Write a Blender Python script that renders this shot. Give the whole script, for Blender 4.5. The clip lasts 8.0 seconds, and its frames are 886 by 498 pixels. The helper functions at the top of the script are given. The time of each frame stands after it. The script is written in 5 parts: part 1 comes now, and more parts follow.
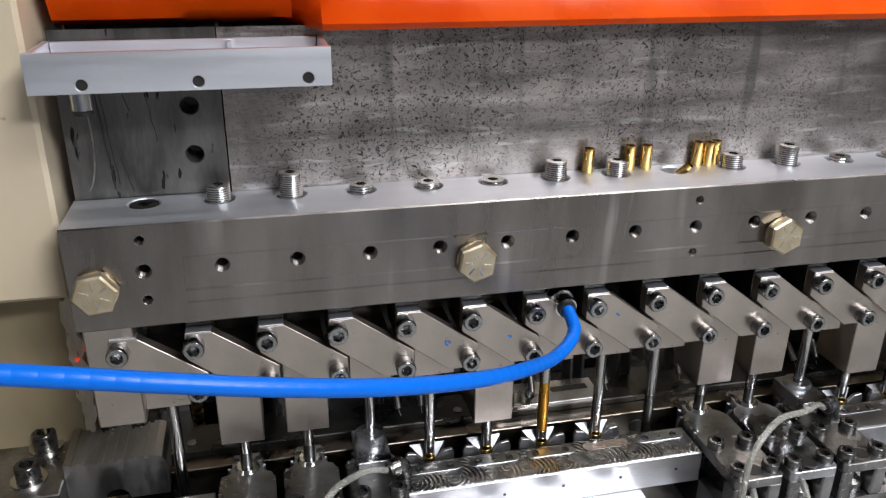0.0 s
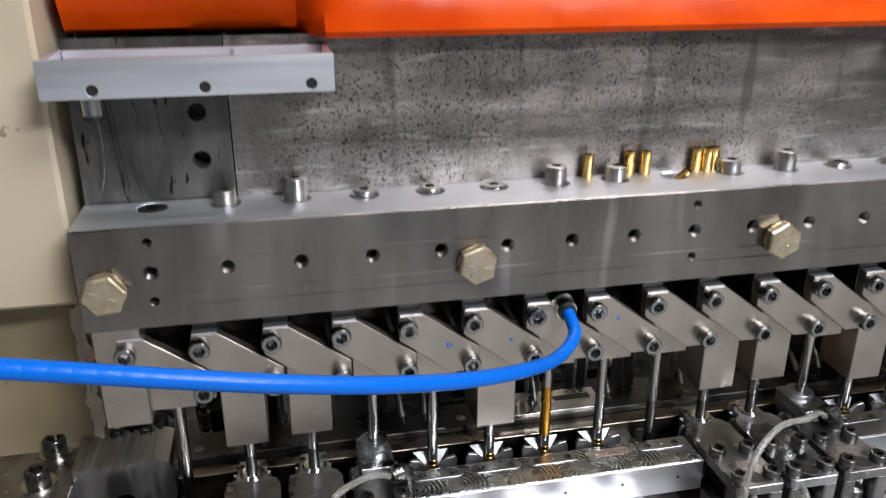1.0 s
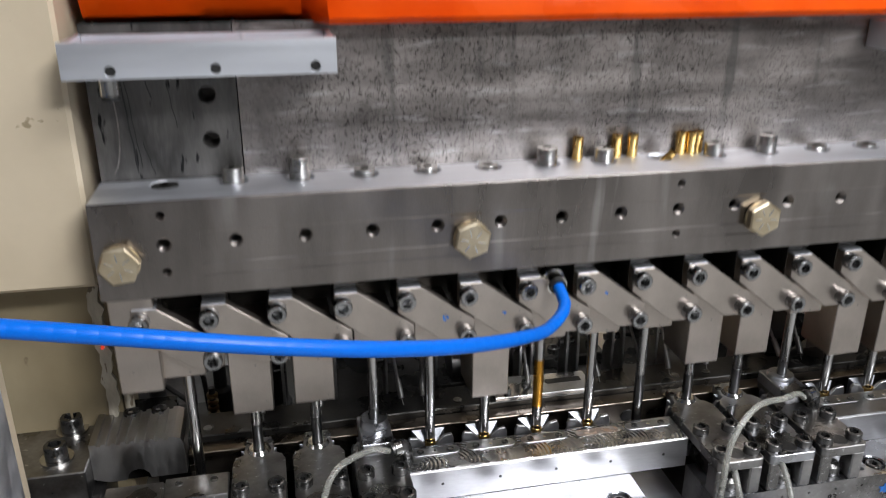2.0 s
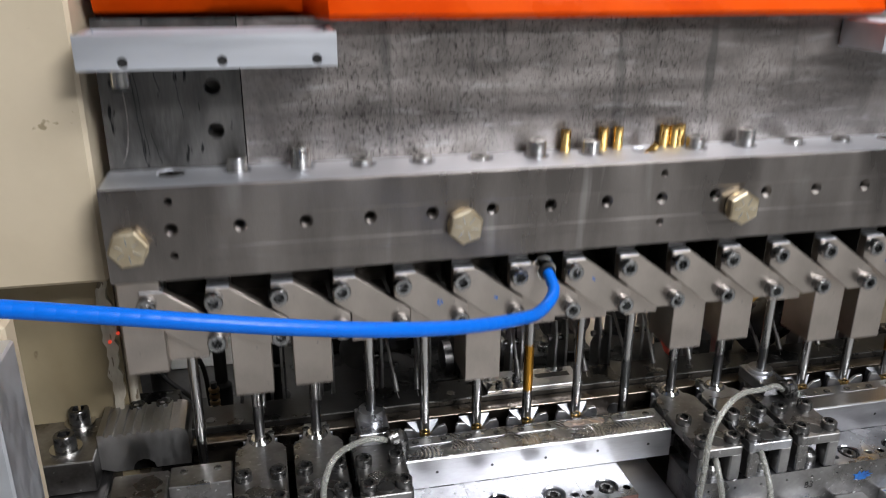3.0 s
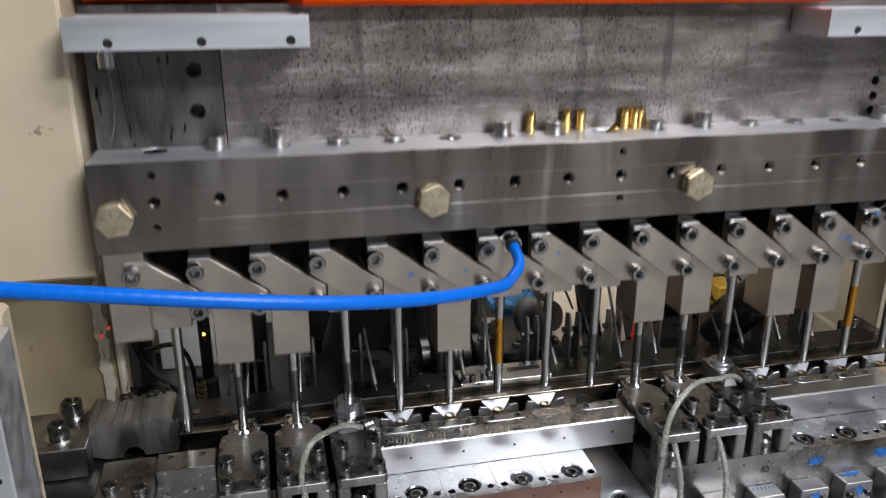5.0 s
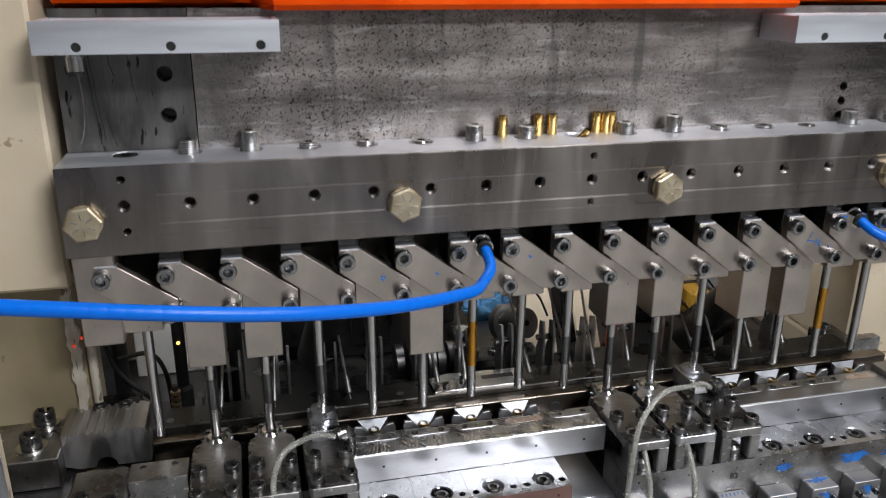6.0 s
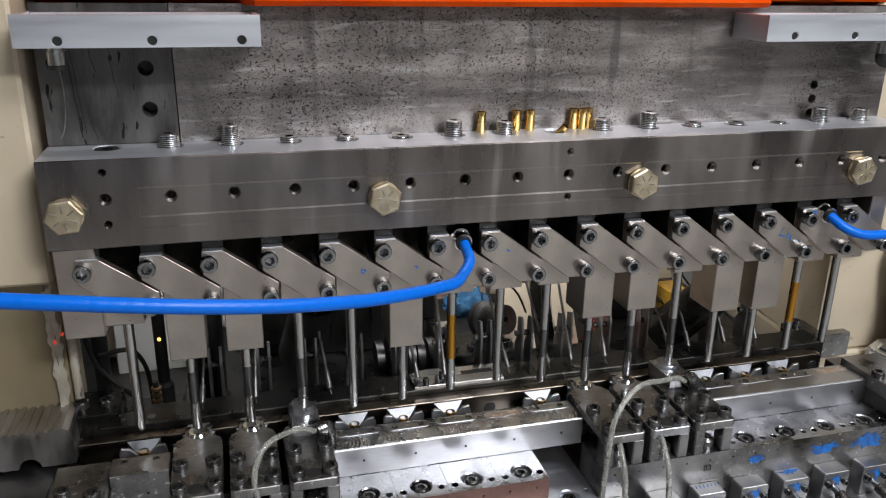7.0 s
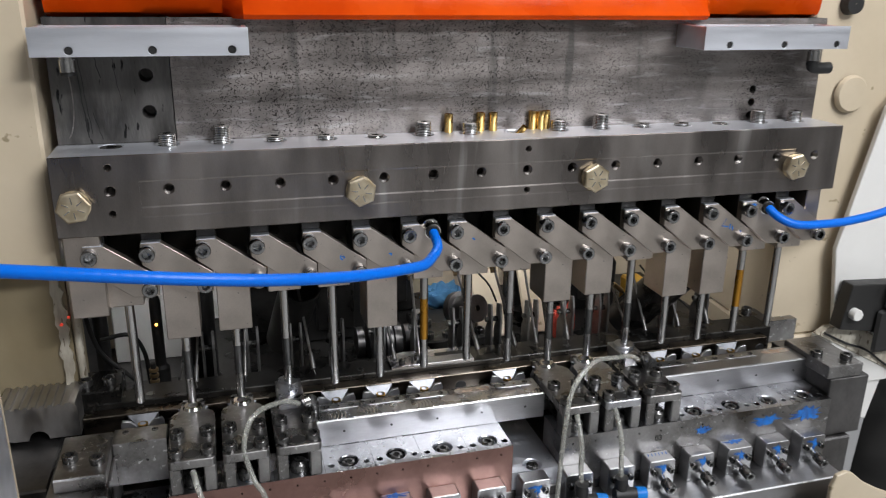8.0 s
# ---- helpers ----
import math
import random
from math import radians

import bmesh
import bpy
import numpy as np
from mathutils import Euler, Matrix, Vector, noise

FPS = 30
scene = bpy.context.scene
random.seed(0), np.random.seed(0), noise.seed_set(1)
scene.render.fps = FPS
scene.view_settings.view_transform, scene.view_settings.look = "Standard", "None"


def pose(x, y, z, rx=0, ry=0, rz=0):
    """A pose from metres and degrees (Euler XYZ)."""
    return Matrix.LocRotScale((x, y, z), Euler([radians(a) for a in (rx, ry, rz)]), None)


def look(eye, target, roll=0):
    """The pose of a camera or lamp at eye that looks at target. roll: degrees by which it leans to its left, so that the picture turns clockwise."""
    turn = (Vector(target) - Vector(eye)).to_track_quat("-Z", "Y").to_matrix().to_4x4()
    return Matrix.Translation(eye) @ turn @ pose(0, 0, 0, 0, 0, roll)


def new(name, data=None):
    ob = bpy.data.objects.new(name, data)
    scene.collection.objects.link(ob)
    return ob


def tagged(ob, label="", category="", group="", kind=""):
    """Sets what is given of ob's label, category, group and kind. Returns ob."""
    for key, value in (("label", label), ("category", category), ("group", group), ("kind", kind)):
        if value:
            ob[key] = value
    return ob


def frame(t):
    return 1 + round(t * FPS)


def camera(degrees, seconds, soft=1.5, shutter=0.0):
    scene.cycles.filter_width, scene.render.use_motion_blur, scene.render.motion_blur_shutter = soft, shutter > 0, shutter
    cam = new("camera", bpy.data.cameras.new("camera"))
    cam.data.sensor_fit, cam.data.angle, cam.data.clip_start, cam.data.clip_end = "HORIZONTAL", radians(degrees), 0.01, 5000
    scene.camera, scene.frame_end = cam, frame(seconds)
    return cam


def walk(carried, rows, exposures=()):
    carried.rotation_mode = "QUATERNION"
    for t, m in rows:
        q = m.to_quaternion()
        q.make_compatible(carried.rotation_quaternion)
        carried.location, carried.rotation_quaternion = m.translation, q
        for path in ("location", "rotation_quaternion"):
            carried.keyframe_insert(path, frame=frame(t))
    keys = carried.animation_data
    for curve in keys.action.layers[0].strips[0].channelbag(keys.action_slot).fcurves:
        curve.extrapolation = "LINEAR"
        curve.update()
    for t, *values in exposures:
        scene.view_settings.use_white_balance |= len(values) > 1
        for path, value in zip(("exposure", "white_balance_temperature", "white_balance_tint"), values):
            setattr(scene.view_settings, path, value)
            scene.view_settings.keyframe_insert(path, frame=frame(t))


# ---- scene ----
cam = camera(58.15, 8.0, soft=1.1, shutter=0.35)
# t, x, y, z, rx, ry, rz
PATH = [
    (0.0, 0.0853, -0.5166, 0.1714, 67.05, -0.51, -12.85),
    (0.5, 0.0907, -0.5207, 0.1775, 67.16, -0.19, -12.23),
    (1.0, 0.0893, -0.5317, 0.1675, 68.46, -0.13, -12.15),
    (1.5, 0.0861, -0.5497, 0.1670, 68.66, -0.13, -12.05),
    (2.8, 0.0785, -0.5980, 0.1703, 69.12, -0.21, -12.34),
    (3.0, 0.0741, -0.6031, 0.1692, 69.45, -0.34, -12.74),
    (3.5, 0.0755, -0.6228, 0.1691, 69.57, -0.25, -12.56),
    (4.0, 0.0785, -0.6414, 0.1774, 69.68, -0.23, -12.69),
    (4.5, 0.0828, -0.6516, 0.1654, 70.53, 0.01, -12.71),
    (6.0, 0.1005, -0.6597, 0.1810, 70.49, -0.42, -13.85),
    (6.5, 0.1037, -0.6718, 0.1765, 71.02, -0.46, -14.46),
    (7.0, 0.0997, -0.6719, 0.1812, 70.54, -0.86, -15.09),
    (7.5, 0.1054, -0.6857, 0.1810, 70.66, -0.92, -15.34),
    (8.0, 0.0972, -0.7580, 0.1856, 71.38, -0.77, -15.81),
]
walk(cam, [(r[0], pose(*r[1:])) for r in PATH], exposures=[(0.0, -0.02), (3.5, -0.06), (4.5, -0.16), (6.0, -0.20), (6.5, -0.29), (7.0, -0.24), (8.0, -0.19)])

# ---------------------------------------------------------------- world and lamps
world = bpy.data.worlds.new("hall_air")
scene.world = world
world.use_nodes = True
world.node_tree.nodes["Background"].inputs[0].default_value = (0.75, 0.8, 0.9, 1)
world.node_tree.nodes["Background"].inputs[1].default_value = 0.25


def area_lamp(name, eye, target, sx, sy, watts, colour):
    data = bpy.data.lights.new(name, "AREA")
    data.shape, data.size, data.size_y, data.energy, data.color = "RECTANGLE", sx, sy, watts, colour
    ob = new(name, data)
    ob.matrix_world = look(eye, target)
    return ob


# none is in view: assumed hall luminaires over the aisle, and a work light over the front of the slide
COOL = (0.95, 0.965, 1.0)
area_lamp("hall_lamp", (1.0, -1.5, 2.05), (0.6, -0.6, 0.0), 0.8, 0.35, 38, COOL)
area_lamp("hall_lamp_aisle", (1.9, -1.6, 2.05), (1.6, -1.2, 0.0), 0.4, 1.8, 23, COOL)
area_lamp("hall_lamp_rear", (1.6, -3.0, 2.05), (1.3, -2.3, 0.0), 1.1, 0.4, 125, COOL)
area_lamp("work_lamp", (0.48, -0.22, 0.52), (0.48, 0.06, 0.10), 0.38, 0.05, 1.5, COOL)
# fill hidden behind the slide, added to brighten the plates at the rear
area_lamp("rear_fill", (0.28, 0.190, -0.01), (0.28, 0.36, -0.24), 0.80, 0.05, 2.2, (0.96, 0.97, 1.0))

# ---------------------------------------------------------------- materials
P = 0.0508  # station pitch, two inches


def material(name, colour, rough=0.5, metal=0.0, dark=None, scale=40.0, stretch=(1, 1, 1), amount=0.5,
             fine=400.0, bump=0.1, rough_var=0.15, coat=0.0, transmission=0.0, specks=None, speck_scale=300.0, speck_at=0.62):
    """Base colour varied by a coarse and a fine noise, roughness varied by the coarse one, fine bump, and specks of another colour."""
    m = bpy.data.materials.new(name)
    m.use_nodes = True
    nt = m.node_tree
    b = nt.nodes["Principled BSDF"]
    co = nt.nodes.new("ShaderNodeTexCoord")
    mp = nt.nodes.new("ShaderNodeMapping")
    mp.inputs["Scale"].default_value = stretch
    nt.links.new(co.outputs["Object"], mp.inputs[0])
    n1 = nt.nodes.new("ShaderNodeTexNoise")
    n1.inputs["Scale"].default_value, n1.inputs["Detail"].default_value = scale, 5
    n2 = nt.nodes.new("ShaderNodeTexNoise")
    n2.inputs["Scale"].default_value, n2.inputs["Detail"].default_value = fine, 3
    for n in (n1, n2):
        nt.links.new(mp.outputs[0], n.inputs["Vector"])
    ramp = nt.nodes.new("ShaderNodeMapRange")
    ramp.inputs[1].default_value, ramp.inputs[2].default_value = 0.35, 0.65
    nt.links.new(n1.outputs[0], ramp.inputs[0])
    add = nt.nodes.new("ShaderNodeMath")
    add.operation = "MULTIPLY_ADD"
    nt.links.new(ramp.outputs[0], add.inputs[0])
    add.inputs[1].default_value = amount
    fm = nt.nodes.new("ShaderNodeMath")
    fm.operation = "MULTIPLY"
    nt.links.new(n2.outputs[0], fm.inputs[0])
    fm.inputs[1].default_value = 1 - amount
    nt.links.new(fm.outputs[0], add.inputs[2])
    mix = nt.nodes.new("ShaderNodeMix")
    mix.data_type = "RGBA"
    nt.links.new(add.outputs[0], mix.inputs[0])
    dark = dark or tuple(c * 0.6 for c in colour)
    mix.inputs[6].default_value = (*dark, 1)
    mix.inputs[7].default_value = (*colour, 1)
    last = mix.outputs[2]
    if specks:
        n3 = nt.nodes.new("ShaderNodeTexNoise")
        n3.inputs["Scale"].default_value, n3.inputs["Detail"].default_value = speck_scale, 4
        nt.links.new(mp.outputs[0], n3.inputs["Vector"])
        r3 = nt.nodes.new("ShaderNodeMapRange")
        r3.inputs[1].default_value, r3.inputs[2].default_value = speck_at, speck_at + 0.04
        nt.links.new(n3.outputs[0], r3.inputs[0])
        m3 = nt.nodes.new("ShaderNodeMix")
        m3.data_type = "RGBA"
        nt.links.new(r3.outputs[0], m3.inputs[0])
        nt.links.new(last, m3.inputs[6])
        m3.inputs[7].default_value = (*specks, 1)
        last = m3.outputs[2]
    nt.links.new(last, b.inputs["Base Color"])
    rr = nt.nodes.new("ShaderNodeMapRange")
    rr.inputs[3].default_value, rr.inputs[4].default_value = max(rough - rough_var, 0.03), min(rough + rough_var, 1)
    nt.links.new(ramp.outputs[0], rr.inputs[0])
    nt.links.new(rr.outputs[0], b.inputs["Roughness"])
    b.inputs["Metallic"].default_value = metal
    b.inputs["Coat Weight"].default_value = coat
    b.inputs["Transmission Weight"].default_value = transmission
    if bump:
        bp = nt.nodes.new("ShaderNodeBump")
        bp.inputs["Strength"].default_value, bp.inputs["Distance"].default_value = bump, 0.0006
        nt.links.new(n2.outputs[0], bp.inputs["Height"])
        nt.links.new(bp.outputs[0], b.inputs["Normal"])
    return m


def glowing(name, colour, strength):
    m = bpy.data.materials.new(name)
    m.use_nodes = True
    b = m.node_tree.nodes["Principled BSDF"]
    b.inputs["Base Color"].default_value = (*colour, 1)
    b.inputs["Emission Color"].default_value = (*colour, 1)
    b.inputs["Emission Strength"].default_value = strength
    return m


def slide_steel():
    """Scoured plate: level light and dark bands, and clusters of short dark pits."""
    m = material("scoured_slide_steel", (0.405, 0.366, 0.344), 0.42, 0.9, (0.13, 0.116, 0.108), 7, (1, 1, 6), 0.6, 130, 0.3, 0.08)
    nt = m.node_tree
    b = nt.nodes["Principled BSDF"]
    base = b.inputs["Base Color"].links[0].from_socket
    co = nt.nodes.new("ShaderNodeTexCoord")

    def noise_of(scale, detail, lo, hi, stretch, distort=0.0):
        mp = nt.nodes.new("ShaderNodeMapping")
        mp.inputs["Scale"].default_value = stretch
        nt.links.new(co.outputs["Object"], mp.inputs[0])
        n = nt.nodes.new("ShaderNodeTexNoise")
        n.inputs["Scale"].default_value, n.inputs["Detail"].default_value, n.inputs["Distortion"].default_value = scale, detail, distort
        nt.links.new(mp.outputs[0], n.inputs["Vector"])
        r = nt.nodes.new("ShaderNodeMapRange")
        r.inputs[1].default_value, r.inputs[2].default_value = lo, hi
        nt.links.new(n.outputs[0], r.inputs[0])
        return r.outputs[0]

    line = noise_of(205, 2, 0.44, 0.56, (0.8, 1, 1.2), 1.4)
    away = nt.nodes.new("ShaderNodeMath")
    away.operation = "COMPARE"
    nt.links.new(line, away.inputs[0])
    away.inputs[1].default_value, away.inputs[2].default_value = 0.5, 0.26
    short = noise_of(330, 2, 0.45, 0.52, (1, 1, 1), 0.6)
    cutoff = nt.nodes.new("ShaderNodeMath")
    cutoff.operation = "MULTIPLY"
    nt.links.new(away.outputs[0], cutoff.inputs[0])
    nt.links.new(short, cutoff.inputs[1])
    pits = cutoff.outputs[0]
    where = noise_of(8, 4, 0.36, 0.56, (1, 1, 0.6))
    streak = noise_of(30, 3, 0.60, 0.70, (1.6, 1, 0.16))
    gleam = noise_of(55, 6, 0.56, 0.78, (0.4, 1, 2.6), 0.5)
    smudge = noise_of(16, 5, 0.50, 0.72, (1.3, 1, 0.8), 0.4)
    mul = nt.nodes.new("ShaderNodeMath")
    mul.operation = "MULTIPLY"
    nt.links.new(pits, mul.inputs[0])
    nt.links.new(where, mul.inputs[1])
    for fac, colour, weight in ((smudge, (0.11, 0.10, 0.093), 0.6), (gleam, (0.66, 0.64, 0.63), 0.55), (streak, (0.10, 0.097, 0.093), 0.6), (mul.outputs[0], (0.025, 0.022, 0.020), 0.95)):
        sc = nt.nodes.new("ShaderNodeMath")
        sc.operation = "MULTIPLY"
        nt.links.new(fac, sc.inputs[0])
        sc.inputs[1].default_value = weight
        mx = nt.nodes.new("ShaderNodeMix")
        mx.data_type = "RGBA"
        nt.links.new(sc.outputs[0], mx.inputs[0])
        nt.links.new(base, mx.inputs[6])
        mx.inputs[7].default_value = (*colour, 1)
        base = mx.outputs[2]
    nt.links.new(base, b.inputs["Base Color"])
    return m


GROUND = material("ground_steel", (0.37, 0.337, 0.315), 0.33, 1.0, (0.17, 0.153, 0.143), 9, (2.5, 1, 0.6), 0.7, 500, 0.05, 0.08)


def pale_streaks(m):
    """Upright streaks on ground steel, lighter than the rest and of uneven length."""
    nt = m.node_tree
    b = nt.nodes["Principled BSDF"]
    base = b.inputs["Base Color"].links[0].from_socket
    co = nt.nodes.new("ShaderNodeTexCoord")
    fac = None
    for scale, stretch, lo, hi in ((34, (1, 1, 0.10), 0.58, 0.72), (5, (1, 1, 1.8), 0.48, 0.66)):
        mp = nt.nodes.new("ShaderNodeMapping")
        mp.inputs["Scale"].default_value = stretch
        nt.links.new(co.outputs["Object"], mp.inputs[0])
        n = nt.nodes.new("ShaderNodeTexNoise")
        n.inputs["Scale"].default_value, n.inputs["Detail"].default_value = scale, 4
        nt.links.new(mp.outputs[0], n.inputs["Vector"])
        r = nt.nodes.new("ShaderNodeMapRange")
        r.inputs[1].default_value, r.inputs[2].default_value = lo, hi
        nt.links.new(n.outputs[0], r.inputs[0])
        if fac is None:
            fac = r.outputs[0]
        else:
            mul = nt.nodes.new("ShaderNodeMath")
            mul.operation = "MULTIPLY"
            nt.links.new(fac, mul.inputs[0])
            nt.links.new(r.outputs[0], mul.inputs[1])
            fac = mul.outputs[0]
    mx = nt.nodes.new("ShaderNodeMix")
    mx.data_type = "RGBA"
    nt.links.new(fac, mx.inputs[0])
    nt.links.new(base, mx.inputs[6])
    mx.inputs[7].default_value = (0.55, 0.52, 0.50, 1)
    nt.links.new(mx.outputs[2], b.inputs["Base Color"])


pale_streaks(GROUND)
ARM = material("satin_steel", (0.60, 0.535, 0.48), 0.38, 1.0, (0.40, 0.355, 0.318), 26, (1, 1, 1), 0.6, 700, 0.06, 0.10, specks=(0.25, 0.24, 0.23), speck_scale=220, speck_at=0.70)
SLIDE = slide_steel()


def milled_steel():
    """Bright steel with overlapping cutter arcs that repeat at each station."""
    m = material("milled_die_steel", (0.70, 0.70, 0.72), 0.26, 1.0, (0.48, 0.48, 0.49), 30, (1, 1, 1), 0.6, 300, 0.0, 0.08)
    nt = m.node_tree
    co = nt.nodes.new("ShaderNodeTexCoord")
    sep = nt.nodes.new("ShaderNodeSeparateXYZ")
    nt.links.new(co.outputs["Object"], sep.inputs[0])

    def op(kind, a, b):
        n = nt.nodes.new("ShaderNodeMath")
        n.operation = kind
        for i, v in enumerate((a, b)):
            if isinstance(v, float):
                n.inputs[i].default_value = v
            elif v is not None:
                nt.links.new(v, n.inputs[i])
        return n.outputs[0]

    x = op("SUBTRACT", op("FRACT", op("DIVIDE", sep.outputs[0], P * 0.62), None), 0.15)
    x = op("MULTIPLY", x, P * 0.62)
    y = op("ADD", sep.outputs[1], 0.004)
    rad = op("SQRT", op("ADD", op("MULTIPLY", x, x), op("MULTIPLY", y, y)), None)
    wave = op("SINE", op("MULTIPLY", rad, 1700.0), None)
    bp = nt.nodes.new("ShaderNodeBump")
    bp.inputs["Strength"].default_value, bp.inputs["Distance"].default_value = 0.9, 0.00022
    nt.links.new(wave, bp.inputs["Height"])
    nt.links.new(bp.outputs[0], nt.nodes["Principled BSDF"].inputs["Normal"])
    return m


MILLED = milled_steel()
SLIDE_DARK = material("stained_slide_steel", (0.20, 0.19, 0.18), 0.45, 0.85, (0.06, 0.058, 0.055), 22, (2.2, 1, 0.6), 0.6, 160, 0.3, 0.12, specks=(0.02, 0.02, 0.02), speck_scale=60, speck_at=0.64)
ORANGE = material("orange_gloss_paint", (0.70, 0.084, 0.003), 0.28, 0.0, (0.50, 0.042, 0.002), 12, (1, 1, 1), 0.7, 60, 0.12, 0.06)
ORANGE.node_tree.nodes["Principled BSDF"].inputs["Specular IOR Level"].default_value = 0.10
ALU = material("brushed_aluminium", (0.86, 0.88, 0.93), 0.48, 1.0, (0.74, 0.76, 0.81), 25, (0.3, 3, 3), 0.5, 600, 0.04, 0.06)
CHROME = material("bright_nickel", (0.72, 0.71, 0.69), 0.16, 1.0, (0.55, 0.54, 0.52), 60, (1, 1, 1), 0.5, 300, 0.03, 0.06)
ZINC = material("yellow_zinc_plate", (0.80, 0.71, 0.54), 0.42, 1.0, (0.62, 0.50, 0.32), 90, (1, 1, 1), 0.6, 500, 0.06, 0.1)
BLACK_OXIDE = material("black_oxide_steel", (0.22, 0.215, 0.21), 0.28, 0.9, (0.06, 0.06, 0.06), 120, (1, 1, 1), 0.5, 600, 0.1, 0.1)
SCREW_GREY = material("grey_alloy_steel", (0.46, 0.46, 0.465), 0.27, 1.0, (0.24, 0.24, 0.24), 120, (1, 1, 1), 0.5, 600, 0.1, 0.1)
CREAM = material("cream_machine_paint", (0.64, 0.545, 0.405), 0.45, 0.0, (0.53, 0.445, 0.32), 6, (1, 1, 1), 0.75, 120, 0.1, 0.1, specks=(0.30, 0.24, 0.15), speck_scale=45, speck_at=0.70)
CHIPPED = material("chipped_white_paint", (0.72, 0.68, 0.58), 0.6, 0.0, (0.40, 0.35, 0.27), 50, (2, 2, 0.5), 0.6, 300, 0.3, 0.1, specks=(0.20, 0.16, 0.11), speck_scale=120, speck_at=0.62)
WHITE = material("white_wall_paint", (0.80, 0.79, 0.76), 0.6, 0.0, (0.70, 0.69, 0.66), 5, (1, 1, 1), 0.7, 90, 0.08, 0.05)
HOSE_BLUE = material("blue_polyurethane", (0.0, 0.145, 0.70), 0.32, 0.0, (0.0, 0.145, 0.70), 30, (1, 1, 1), 0.5, 300, 0.0, 0.0)
HOSE_BLUE.node_tree.nodes["Principled BSDF"].inputs["Specular IOR Level"].default_value = 0.30
CREAM_DARK = material("darker_cream_paint", (0.37, 0.31, 0.20), 0.4, 0.0, (0.25, 0.20, 0.12), 9, (1, 1, 0.6), 0.7, 120, 0.1, 0.1, specks=(0.16, 0.12, 0.07), speck_scale=40, speck_at=0.68)
BRASS = material("drawn_brass", (0.78, 0.54, 0.20), 0.22, 1.0, (0.60, 0.38, 0.12), 120, (1, 1, 0.3), 0.5, 600, 0.06, 0.08)
DIE = material("oiled_die_steel", (0.66, 0.67, 0.705), 0.29, 1.0, (0.28, 0.28, 0.295), 30, (1, 1, 1), 0.7, 300, 0.10, 0.17, specks=(0.20, 0.19, 0.18), speck_scale=160, speck_at=0.69)
DIE_WORN = material("worn_oily_die_steel", (0.48, 0.47, 0.465), 0.33, 1.0, (0.11, 0.104, 0.10), 22, (1, 1, 1), 0.65, 260, 0.12, 0.12, specks=(0.70, 0.70, 0.70), speck_scale=170, speck_at=0.655)
# the tint paints a pinkish reflection on the left die's front
PINK_REFLECT = material("pink_reflection_steel", (0.36, 0.215, 0.185), 0.34, 1.0, (0.20, 0.115, 0.098), 18, (1, 1, 1), 0.6, 200, 0.1, 0.1)
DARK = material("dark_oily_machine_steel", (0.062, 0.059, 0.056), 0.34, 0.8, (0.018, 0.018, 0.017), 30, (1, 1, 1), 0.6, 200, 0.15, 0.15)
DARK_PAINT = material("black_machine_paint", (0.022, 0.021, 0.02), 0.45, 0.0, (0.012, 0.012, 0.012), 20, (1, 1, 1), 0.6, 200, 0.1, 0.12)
GREY_PART = material("grey_lever_steel", (0.46, 0.45, 0.44), 0.42, 0.9, (0.16, 0.155, 0.15), 50, (1, 1, 1), 0.6, 300, 0.1, 0.12)
RUBBER = material("black_rubber", (0.02, 0.02, 0.02), 0.55, 0.0, (0.012, 0.012, 0.012), 60, (1, 1, 1), 0.5, 400, 0.05, 0.05)
ROD = material("polished_rod_steel", (0.62, 0.61, 0.60), 0.2, 1.0, (0.45, 0.44, 0.43), 60, (1, 1, 0.2), 0.5, 500, 0.03, 0.06)
ROD_DARK = material("burnished_rod_steel", (0.20, 0.20, 0.20), 0.25, 1.0, (0.11, 0.11, 0.11), 60, (1, 1, 0.3), 0.5, 500, 0.03, 0.06)
AMBER = material("amber_tin_coating", (0.72, 0.36, 0.06), 0.28, 1.0, (0.50, 0.24, 0.03), 60, (1, 1, 0.3), 0.6, 400, 0.05, 0.08)
TUBE = material("milky_clear_tube", (0.82, 0.82, 0.76), 0.25, 0.0, (0.72, 0.72, 0.66), 40, (1, 1, 1), 0.5, 300, 0.02, 0.05, transmission=0.78)
COVER_GREY = material("grey_cover_paint", (0.17, 0.18, 0.175), 0.45, 0.0, (0.13, 0.138, 0.134), 14, (1, 1, 1), 0.6, 200, 0.08, 0.08)
DARK_STEEL = material("dark_ground_steel", (0.22, 0.212, 0.21), 0.40, 1.0, (0.09, 0.087, 0.085), 24, (1, 1, 0.6), 0.65, 260, 0.1, 0.1)
BAR = material("drawn_bar_steel", (0.52, 0.52, 0.53), 0.36, 1.0, (0.30, 0.30, 0.305), 14, (0.5, 1, 2), 0.65, 300, 0.06, 0.08)
INK = material("blue_layout_ink", (0.015, 0.20, 0.66), 0.4, 0.0, (0.02, 0.06, 0.22), 140, (1, 1, 1), 0.75, 400, 0.1, 0.1)
BLUE_CAP = material("blue_plastic_ring", (0.0, 0.22, 0.75), 0.35, 0.0, None, 60, (1, 1, 1), 0.5, 300, 0.02, 0.05)
RAG_RED = material("red_shop_rag", (0.62, 0.08, 0.05), 0.9, 0.0, (0.40, 0.05, 0.03), 60, (1, 1, 1), 0.6, 700, 0.4, 0.05)
RAG_BLUE = material("blue_shop_rag", (0.10, 0.28, 0.50), 0.9, 0.0, (0.05, 0.16, 0.32), 60, (1, 1, 1), 0.6, 700, 0.4, 0.05)
